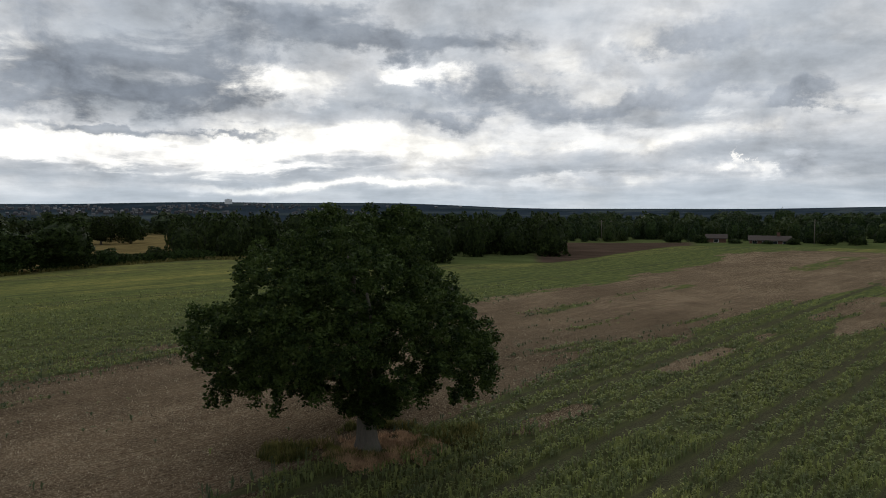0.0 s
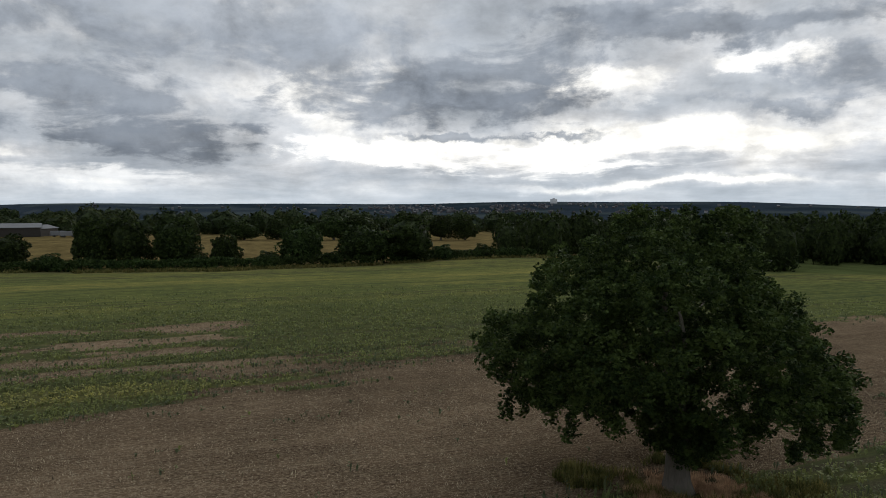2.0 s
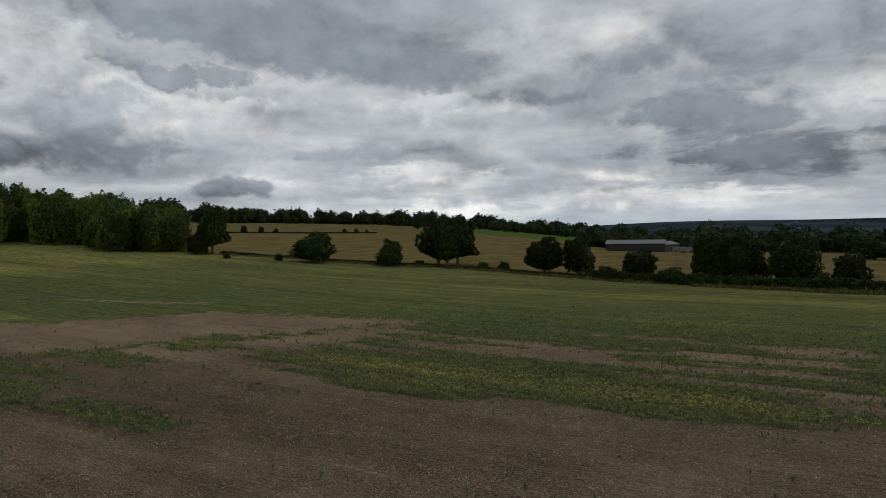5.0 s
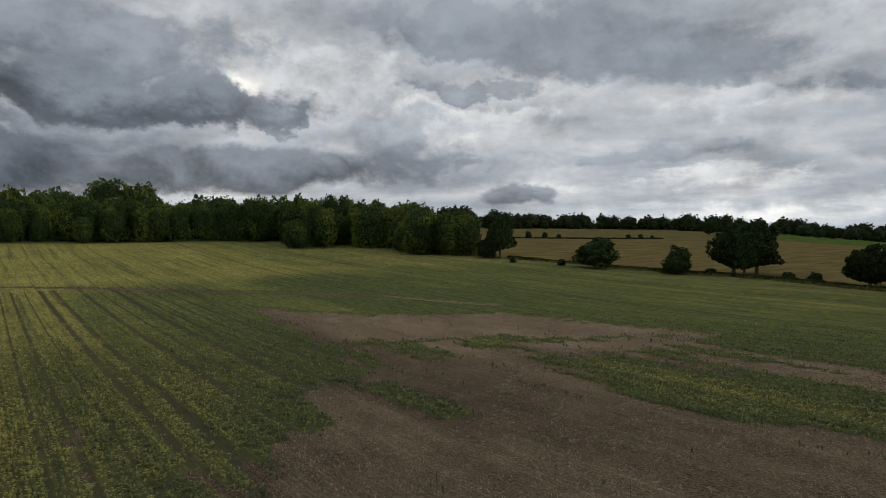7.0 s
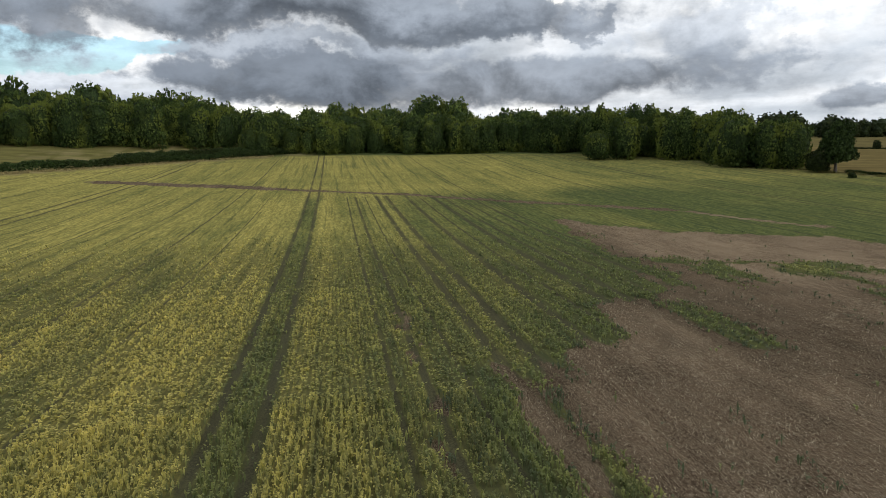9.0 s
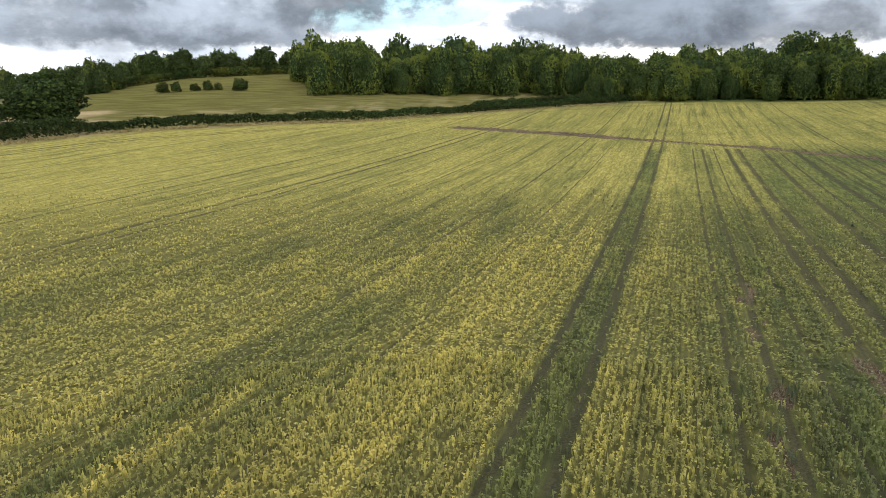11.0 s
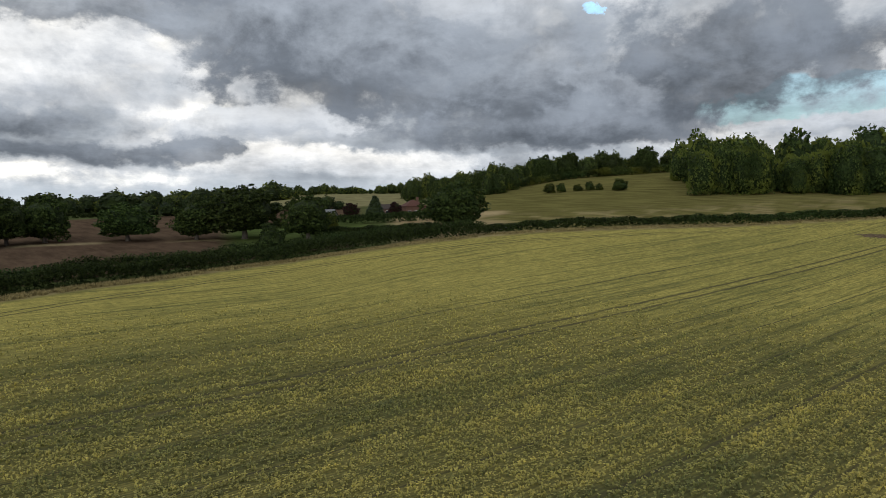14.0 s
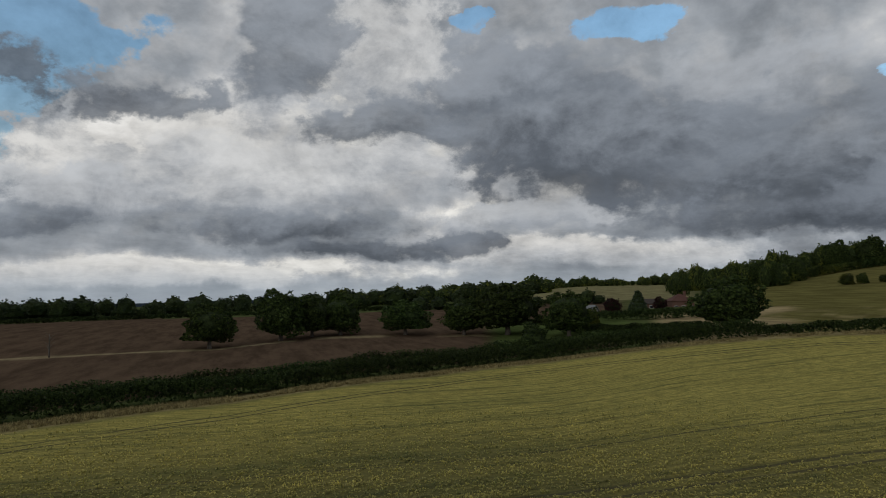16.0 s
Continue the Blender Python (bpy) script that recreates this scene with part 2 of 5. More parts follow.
HEAPS_WEST = [
    (189.5, 16.4, 7.8, 3.1, 0.42, 0.3), (195.5, 3.5, 9.8, 1.3, 0.62, 0.5), (183.7, 10.7, 12.2, 4.2, 0.24, 0.1), (176.8, 6.6, 16.7, 1.9, 0.22, 0.07), (172.4, 9.1, 5.1, 2.2, 0.28, 0.12),
    (165.2, 11.4, 7.5, 4.5, 0.17, 0.05), (198.8, 12.4, 9.7, 5.1, 0.22, 0.1)]
HEAPS_SOUTH_WEST = [
    (233.5, 11.6, 10.4, 4.5, 0.72, 0.36), (217.9, 20.6, 5.5, 3.6, 0.62, 0.34), (234.9, 13.3, 2.6, 1.8, 0.85, 0.7), (240.9, 8.1, 4.6, 2.2, 0.5, 0.3), (222.9, 11.1, 8.7, 3.4, 0.6, 0.34),
    (203.6, 7.0, 7.3, 1.5, 0.5, 0.3), (201.3, 3.8, 8.6, 1.1, 0.7, 0.5), (236.8, 2.2, 10.6, 1.0, 0.68, 0.5), (237.0, 16.4, 5.0, 1.7, 0.24, 0.13)]
HEAPS_SOUTH_WEST_DARK = [
    (244.1, 17.1, 2.9, 2.0, 0.2, 0.14), (227.7, 21.5, 6.1, 3.9, 0.3, 0.17), (215.0, 15.5, 6.5, 2.4, 0.28, 0.13), (201.0, 14.6, 10.6, 5.2, 0.27, 0.1), (205.8, 19.1, 6.5, 3.2, 0.3, 0.16),
    (223.9, 6.5, 10.9, 1.6, 0.26, 0.09), (244.2, 6.6, 4.3, 1.3, 0.26, 0.16), (219.0, 4.3, 8.8, 0.9, 0.18, 0.1), (208.6, 4.7, 4.0, 1.0, 0.2, 0.12)]
HEAPS = HEAPS_SOUTH + HEAPS_SOUTH_LOW + HEAPS_EAST + HEAPS_NORTH + HEAPS_NORTH_DARK + HEAPS_NORTH_WEST + HEAPS_WEST + HEAPS_SOUTH_WEST + HEAPS_SOUTH_WEST_DARK
build_world()


# ---------------------------------------------------------------- materials
def material(name, rough=0.8):
    m = bpy.data.materials.new(name)
    m.use_nodes = True
    N = Nodes(m.node_tree)
    bsdf = m.node_tree.nodes["Principled BSDF"]
    bsdf.inputs["Roughness"].default_value = rough
    bsdf.inputs["Specular IOR Level"].default_value = 0.25
    return m, N, bsdf


def bump(N, bsdf, height, strength=0.5, dist=0.05):
    b = N.add("ShaderNodeBump")
    b.inputs["Strength"].default_value = strength
    b.inputs["Distance"].default_value = dist
    N.put(b.inputs["Height"], height)
    N.put(bsdf.inputs["Normal"], b.outputs[0])


def leaf_material(name, dark, light, glow=0.18, stand=0.0):
    """Foliage: leaves that differ one by one and tree by tree, and let some light through."""
    m, N, bsdf = material(name, 0.65)
    bsdf.inputs["Specular IOR Level"].default_value = 0.06
    island = N.add("ShaderNodeNewGeometry").outputs["Random Per Island"]
    tree = N.add("ShaderNodeObjectInfo").outputs["Random"]
    pos = N.add("ShaderNodeNewGeometry").outputs["Position"]
    n = N.span(N.noise(pos, 1.3, 5, 0.72), 0.36, 0.64)
    f = N.math("ADD", N.math("MULTIPLY", island, 0.40), N.math("MULTIPLY", n, 0.60))
    col = N.mix(N.span(f, 0.18, 0.82), (*dark, 1), (light[0] * 1.15, light[1] * 1.15, light[2] * 1.1, 1))
    if stand:
        # crowns of a wood differ from one to the next
        own = N.noise(pos, 0.11, 2, 0.5)
        col = N.mix(N.span(own, 0.44, 0.58), col, (light[0] * 1.35, light[1] * 1.2, light[2] * 0.9, 1))
        col = N.mix(N.math("MULTIPLY", N.span(N.noise(pos, 0.075, 2, 0.5), 0.52, 0.42), stand), col, (*dark, 1))
    hsv = N.add("ShaderNodeHueSaturation")
    N.put(hsv.inputs["Hue"], N.math("ADD", 0.49, N.math("MULTIPLY", tree, 0.025)))
    N.put(hsv.inputs["Value"], N.math("ADD", 0.85, N.math("MULTIPLY", tree, 0.5)))
    N.put(hsv.inputs["Color"], col)
    col = hsv.outputs[0]
    N.put(bsdf.inputs["Base Color"], col)
    bump(N, bsdf, N.noise(pos, 2.2, 4, 0.7), 1.0, 0.35)
    tr = N.add("ShaderNodeBsdfTranslucent")
    N.put(tr.inputs[0], col)
    mx = N.add("ShaderNodeMixShader")
    mx.inputs[0].default_value = glow
    N.put(mx.inputs[1], bsdf.outputs[0])
    N.put(mx.inputs[2], tr.outputs[0])
    N.put(N.nodes["Material Output"].inputs[0], mx.outputs[0])
    return m


def plain(name, color, rough=0.8, vary=0.25, scale=3.0, metal=0.0):
    m, N, bsdf = material(name, rough)
    pos = N.add("ShaderNodeTexCoord").outputs["Object"]
    n = N.math("ADD", N.math("MULTIPLY", N.noise(pos, scale, 5), 0.6), N.math("MULTIPLY", N.noise(pos, scale * 9, 3), 0.4))
    lo = tuple(c * (1 - vary) for c in color)
    hi = tuple(min(1, c * (1 + vary)) for c in color)
    N.put(bsdf.inputs["Base Color"], N.mix(n, (*lo, 1), (*hi, 1)))
    bsdf.inputs["Metallic"].default_value = metal
    bump(N, bsdf, n, 0.3, 0.02)
    return m


def bark_material():
    m, N, bsdf = material("bark", 0.9)
    pos = N.add("ShaderNodeTexCoord").outputs["Object"]
    mp = N.add("ShaderNodeMapping")
    N.put(mp.inputs[0], pos)
    mp.inputs["Scale"].default_value = (7, 7, 1.2)
    n = N.noise(mp.outputs[0], 1.6, 6, 0.65, 0.4)
    big = N.noise(pos, 0.9, 3)
    col = N.mix(n, (0.05, 0.042, 0.034, 1), (0.20, 0.175, 0.145, 1))
    N.put(bsdf.inputs["Base Color"], N.mix(N.span(big, 0.5, 0.75), col, (0.11, 0.12, 0.075, 1)))
    bump(N, bsdf, n, 0.9, 0.06)
    return m


# wheel tracks and drill seams, by their distance across the drilling: (place, half width)
TRAMS = [(4.7, 0.36), (2.6, 0.36), (19.2, 0.20), (47.0, 0.42), (49.3, 0.42), (62.0, 0.22), (-30.6, 0.25), (-60.0, 0.25), (-84.0, 0.3), (-86.2, 0.3), (-118.0, 0.3), (-120.2, 0.3)]
SEAMS = [(-9.65, 0.50), (-11.7, 0.55), (-15.9, 0.52), (-18.4, 0.26), (-21.2, 0.60), (-23.3, 0.42), (-26.0, 0.30), (-28.6, 0.42), (-3.4, 0.18), (-5.15, 0.30), (-7.2, 0.14), (12.6, 0.12), (26.4, 0.14), (33.0, 0.16), (40.0, 0.14)]
ROW = 0.29                             # metres between drilled rows


def crop_colour(N, ripe, stripe, patch, rows, grain, band, fine):
    f = N.math("ADD", N.math("MULTIPLY", stripe, 0.36), N.math("MULTIPLY", patch, 0.30))
    f = N.math("ADD", f, N.math("ADD", 0.17, N.math("MULTIPLY", N.math("SUBTRACT", ripe, 0.5), 0.85)))
    green = N.mix(N.span(rows, 0.40, 0.60), (0.080, 0.094, 0.038, 1), (0.132, 0.147, 0.047, 1))
    gold = N.mix(N.span(rows, 0.40, 0.60), (0.280, 0.248, 0.074, 1), (0.415, 0.350, 0.098, 1))
    col = N.mix(N.span(f, 0.24, 0.78), green, gold)
    col = N.mix(N.math("MULTIPLY", N.span(band, 0.48, 0.36), 0.45), col, (0.046, 0.062, 0.034, 1))
    col = N.mix(1.0, col, N.span(fine, 0.30, 0.70, 0.80, 1.20), "MULTIPLY")
    return N.mix(N.math("MULTIPLY", N.span(grain, 0.54, 0.40), 0.40), col, (0.046, 0.058, 0.030, 1))


def drilled(N, pos):
    """Distances along and across the drilling."""
    sp = N.add("ShaderNodeSeparateXYZ")
    N.put(sp.inputs[0], pos)
    ca, sa = math.cos(radians(DRILL)), math.sin(radians(DRILL))
    along = N.math("ADD", N.math("MULTIPLY", sp.outputs[0], -sa), N.math("MULTIPLY", sp.outputs[1], ca))
    across = N.math("ADD", N.math("MULTIPLY", sp.outputs[0], -ca), N.math("MULTIPLY", sp.outputs[1], -sa))
    reach = N.math("SQRT", N.math("ADD", N.math("MULTIPLY", along, along), 225.0))
    across = N.math("SUBTRACT", across, N.math("MULTIPLY", N.math("SUBTRACT", reach, along), BEND))

    def drawn(fa, fc):
        c = N.add("ShaderNodeCombineXYZ")
        N.put(c.inputs[0], N.math("MULTIPLY", along, fa))
        N.put(c.inputs[1], N.math("MULTIPLY", across, fc))
        return c.outputs[0]
    return along, across, drawn


def ground_material():
    m, N, bsdf = material("ground", 1.0)
    bsdf.inputs["Specular IOR Level"].default_value = 0.0
    pos = N.add("ShaderNodeTexCoord").outputs["Object"]
    cov_node = N.add("ShaderNodeAttribute", attribute_name="cover")
    cov = cov_node.outputs["Color"]
    tint = N.add("ShaderNodeAttribute", attribute_name="tint").outputs["Color"]
    sc = N.add("ShaderNodeSeparateColor")
    N.put(sc.inputs[0], cov)
    bare, ripe, crop = sc.outputs[0], sc.outputs[1], sc.outputs[2]
    inward = N.math("MULTIPLY", cov_node.outputs["Alpha"], 60.0)
    along, across, drawn = drilled(N, pos)
    stripe = N.noise(drawn(0.014, 0.30), 1.0, 4, 0.55)
    rows = N.noise(drawn(0.45, 2.4), 1.0, 3, 0.6)
    grain = N.noise(pos, 4.5, 5, 0.7)
    clod = N.noise(pos, 11.0, 4, 0.7)
    patch = N.noise(pos, 0.09, 4, 0.6)
    # soil with chopped straw, in lines left by the old drill rows
    straw = N.noise(drawn(5.5, 17.0), 1.0, 4, 0.75)
    soil = N.mix(N.span(patch, 0.35, 0.7), (0.076, 0.054, 0.036, 1), (0.122, 0.090, 0.061, 1))
    soil = N.mix(N.math("MULTIPLY", N.span(N.noise(drawn(0.05, 1.3), 1.0, 6, 0.74), 0.46, 0.60), 0.38), soil, (0.185, 0.145, 0.100, 1))
    soil = N.mix(1.0, soil, N.span(N.noise(pos, 0.33, 7, 0.75), 0.32, 0.68, 0.74, 1.26), "MULTIPLY")
    lines = N.math("ADD", N.math("SINE", N.math("MULTIPLY", across, 6.2832 / ROW)), N.math("MULTIPLY", N.math("SUBTRACT", N.noise(drawn(0.35, 2.0), 1.0, 4, 0.7), 0.5), 5.0))
    soil = N.mix(N.math("MULTIPLY", N.span(lines, 0.1, 1.5), 0.30), soil, (0.235, 0.190, 0.135, 1))
    soil = N.mix(N.math("MULTIPLY", N.span(lines, -0.3, -1.7), 0.34), soil, (0.044, 0.031, 0.022, 1))
    # chopped straw in drifts, and open damp soil between them
    drift = N.noise(drawn(2.0, 3.8), 1.0, 8, 0.82)
    soil = N.mix(N.math("MULTIPLY", N.span(drift, 0.53, 0.62), 0.62), soil, (0.31, 0.26, 0.185, 1))
    soil = N.mix(N.math("MULTIPLY", N.span(drift, 0.47, 0.38), 0.62), soil, (0.038, 0.027, 0.019, 1))
    soil = N.mix(N.math("MULTIPLY", N.span(straw, 0.50, 0.60), 0.70), soil, (0.36, 0.30, 0.22, 1))
    soil = N.mix(N.math("MULTIPLY", N.span(clod, 0.57, 0.68), 0.5), soil, (0.28, 0.24, 0.19, 1))
    soil = N.mix(1.0, soil, N.mix(1.0, tint, (1.63, 1.56, 1.47, 1), "MULTIPLY"), "MULTIPLY")
    # soil, stems and fallen leaves under the plants, their shade painted in; farther off the standing canopy closes
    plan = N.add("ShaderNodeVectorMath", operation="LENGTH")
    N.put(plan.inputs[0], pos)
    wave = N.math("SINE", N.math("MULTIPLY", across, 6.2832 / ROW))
    furrow_shade = N.math("MULTIPLY", N.span(wave, 0.7, -0.6, 0.55, 0.95), N.span(plan.outputs["Value"], 92.0, 55.0))
    # standing crop
    plants = crop_colour(N, ripe, stripe, patch, rows, grain, N.noise(drawn(0.02, 0.8), 1.0, 4, 0.6), N.noise(drawn(0.11, 1.3), 1.0, 5, 0.75))
    plants = N.mix(N.math("MULTIPLY", furrow_shade, 0.70), plants, (0.070, 0.068, 0.034, 1))
    edge = N.math("ADD", bare, N.math("MULTIPLY", N.math("SUBTRACT", N.noise(drawn(0.16, 0.9), 1.0, 7, 0.72), 0.5), 2.0))
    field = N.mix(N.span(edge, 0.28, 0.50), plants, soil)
    # wheel marks
    line = None
    beyond = N.span(along, 138.0, 150.0, 0.0, 30.0)
    for c, half in TRAMS + SEAMS:
        d = N.math("DIVIDE", N.math("ABSOLUTE", N.math("SUBTRACT", across, c)), half)
        d = N.math("ADD", d, beyond) if (c, half) in SEAMS else d
        line = d if line is None else N.math("MINIMUM", line, d)
    line = N.math("MINIMUM", line, N.math("DIVIDE", N.math("ABSOLUTE", N.math("SUBTRACT", inward, 9.0)), 0.4))
    line = N.math("MINIMUM", line, N.math("DIVIDE", N.math("ABSOLUTE", N.math("SUBTRACT", inward, 11.2)), 0.4))
    mark = N.math("MULTIPLY", N.span(N.math("ADD", line, N.math("MULTIPLY", N.math("SUBTRACT", N.noise(drawn(0.9, 1.6), 1.0, 5, 0.7), 0.5), 1.6)), 1.05, 0.35), N.span(N.noise(drawn(0.12, 0.1), 1.0, 3), 0.30, 0.5, 0.35, 0.80))
    mark = N.math("MULTIPLY", mark, N.span(edge, 0.60, 0.40, 0.12, 1.0))
    field = N.mix(mark, field, N.mix(N.span(clod, 0.42, 0.60), (0.050, 0.044, 0.030, 1), (0.090, 0.084, 0.050, 1)))
    # all other land
    vari = N.math("ADD", 0.72, N.math("MULTIPLY", N.noise(pos, 0.05, 5, 0.65), 0.32))
    vari = N.math("ADD", vari, N.math("MULTIPLY", N.math("SUBTRACT", grain, 0.5), 0.45))
    vari = N.math("MULTIPLY", vari, N.span(N.noise(drawn(0.22, 0.05), 1.0, 5, 0.7), 0.3, 0.7, 0.72, 1.28))
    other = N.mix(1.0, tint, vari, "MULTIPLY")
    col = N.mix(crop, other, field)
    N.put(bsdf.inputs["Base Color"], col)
    h = N.math("ADD", N.math("MULTIPLY", grain, 0.6), N.math("MULTIPLY", clod, 0.4))
    bump(N, bsdf, h, 0.8, 0.12)
    return m


M_GROUND = ground_material()
M_BARK = bark_material()
M_OAK = leaf_material("oak_leaves", (0.016, 0.027, 0.009), (0.056, 0.076, 0.022), 0.2)
# M_LEAF is darker than M_WOOD: the backlit look of hedgerow trees is in its colour
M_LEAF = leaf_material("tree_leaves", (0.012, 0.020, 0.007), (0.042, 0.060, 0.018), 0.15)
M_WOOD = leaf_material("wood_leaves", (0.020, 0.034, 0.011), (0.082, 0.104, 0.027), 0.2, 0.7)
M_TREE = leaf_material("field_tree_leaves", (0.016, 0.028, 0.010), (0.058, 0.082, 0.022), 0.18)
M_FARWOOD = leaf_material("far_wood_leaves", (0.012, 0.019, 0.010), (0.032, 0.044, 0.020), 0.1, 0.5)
# bodies inside the crowns: shade between leaves and twigs put into a dark colour
M_INNER_SHADE = leaf_material("painted_crown_shade", (0.012, 0.019, 0.007), (0.028, 0.040, 0.013), 0.0)
M_HEDGE = leaf_material("hedge_leaves", (0.013, 0.023, 0.008), (0.048, 0.070, 0.021), 0.15)
M_RED = leaf_material("copper_leaves", (0.016, 0.009, 0.009), (0.042, 0.018, 0.018))
M_FIR = leaf_material("fir_needles", (0.025, 0.038, 0.026), (0.075, 0.095, 0.070))


# ---------------------------------------------------------------- lie of the land
AZ = [0, 21, 35, 47, 57, 64, 71, 78, 84, 89, 98, 105, 111, 116, 137, 143, 150, 156, 165, 174, 182, 192, 203, 213, 221, 230, 239, 246, 290, 326, 340, 343.8, 347, 350.3]
R_EDGE = [128, 150, 128, 124, 131, 141, 155, 175, 180, 190, 205, 225, 255, 270, 270, 265, 250, 222, 190, 170, 155, 139, 136, 120, 110, 102, 97, 95, 140, 208, 197, 168, 146, 132]
Z_EDGE = [0, 0, 0, 0, 0, 0, 0.5, 1.1, 2, 2.9, 5.4, 7.5, 10.2, 11.6, 11.8, 11.5, 10, 8.6, 7.7, 7.7, 7.5, 6, 2.9, 2.2, 2.1, 1.5, 1.5, 1.2, 0.5, 0.2, 0, 0, 0, 0]
AZ2 = [0, 21, 50, 64, 75, 84, 98, 111, 125, 143, 156, 170, 178, 186, 192, 200, 212, 222, 232, 246, 300, 340]
Z_300 = [-2, -2.5, -1.5, 0.2, 4, 6, 9, 13, 14, 15.5, 17, 17.5, 16.8, 14.5, 12.5, 11.5, 9.5, 8.5, 7.5, 6.5, 0, -1.5]
Z_450 = [-3, -3, -2, 0.5, 9, 11, 14, 22, 24, 28, 32, 34, 32, 26, 20, 20, 13, 10, 7.5, 6.5, 0, -3]
Z_900 = [-8, -8, -4, 0, 18, 28, 34, 38, 40, 44, 46, 46, 44, 38, 33, 33, 19, 11, 6, 5, 0, -6]


def round_table(az, knots, values):
    k = np.array([knots[-1] - 360, *knots, knots[0] + 360], float)
    v = np.array([values[-1], *values, values[0]], float)
    return np.interp(np.mod(az, 360), k, v)


def smooth01(x):
    x = np.clip(x, 0, 1)
    return x * x * (3 - 2 * x)


def polar(x, y):
    dx, dy = np.asarray(x, float) - CX, np.asarray(y, float) - CY
    return np.degrees(np.arctan2(-dx, dy)) % 360, np.hypot(dx, dy)


def height(x, y):
    az, r = polar(x, y)
    re, ze = round_table(az, AZ, R_EDGE), round_table(az, AZ, Z_EDGE)
    z3, z4, z9 = (round_table(az, AZ2, v) for v in (Z_300, Z_450, Z_900))
    z = ze * np.clip((r - 35) / (re - 35), 0, 1) ** 1.8
    steps = [(re, ze, np.full_like(r, 300.0), z3), (np.full_like(r, 300.0), z3, np.full_like(r, 450.0), z4), (np.full_like(r, 450.0), z4, np.full_like(r, 900.0), z9)]
    for r1, z1, r2, z2 in steps:
        z = np.where(r > r1, z1 + (z2 - z1) * np.clip((r - r1) / (r2 - r1), 0, 1), z)
    lowland = smooth01((80 - np.abs((az + 180) % 360 - 180)) / 30)
    z18 = z9 * (1 - lowland) - 22 * lowland
    z = np.where(r > 900, z9 + (z18 - z9) * smooth01((r - 900) / 900), z)
    a2 = (az + 180) % 360 - 180
    ridge = 10 + 34 * smooth01((a2 + 18) / 30) * smooth01((75 - a2) / 25) + 5 * np.sin(np.radians(a2 * 7)) + 3 * np.sin(np.radians(a2 * 19 + 40))
    z = np.where(r > 1800, z18 + (np.maximum(ridge, z18 * 0.9) - z18) * smooth01((r - 1800) / 2100), z)
    return z


def ground_z(x, y):
    return float(height(np.array([x]), np.array([y]))[0])


def drill_frame(x, y):
    a = math.radians(DRILL)
    x, y = np.asarray(x, float), np.asarray(y, float)
    al, ac = -math.sin(a) * x + math.cos(a) * y, -math.cos(a) * x - math.sin(a) * y
    return al, ac - BEND * (np.sqrt(al * al + 225.0) - al)


def lattice(x, y, seed):
    """Smooth noise, 0 to 1, for whole arrays."""
    xi, yi = np.floor(x), np.floor(y)
    fx, fy = smooth01(x - xi), smooth01(y - yi)

    def h(i, j):
        v = np.sin(i * 127.1 + j * 311.7 + seed * 74.7) * 43758.5453
        return v - np.floor(v)
    return (h(xi, yi) * (1 - fx) + h(xi + 1, yi) * fx) * (1 - fy) + (h(xi, yi + 1) * (1 - fx) + h(xi + 1, yi + 1) * fx) * fy


def box_soft(v, lo, hi, w):
    return smooth01((v - lo) / w + 0.5) * smooth01((hi - v) / w + 0.5)


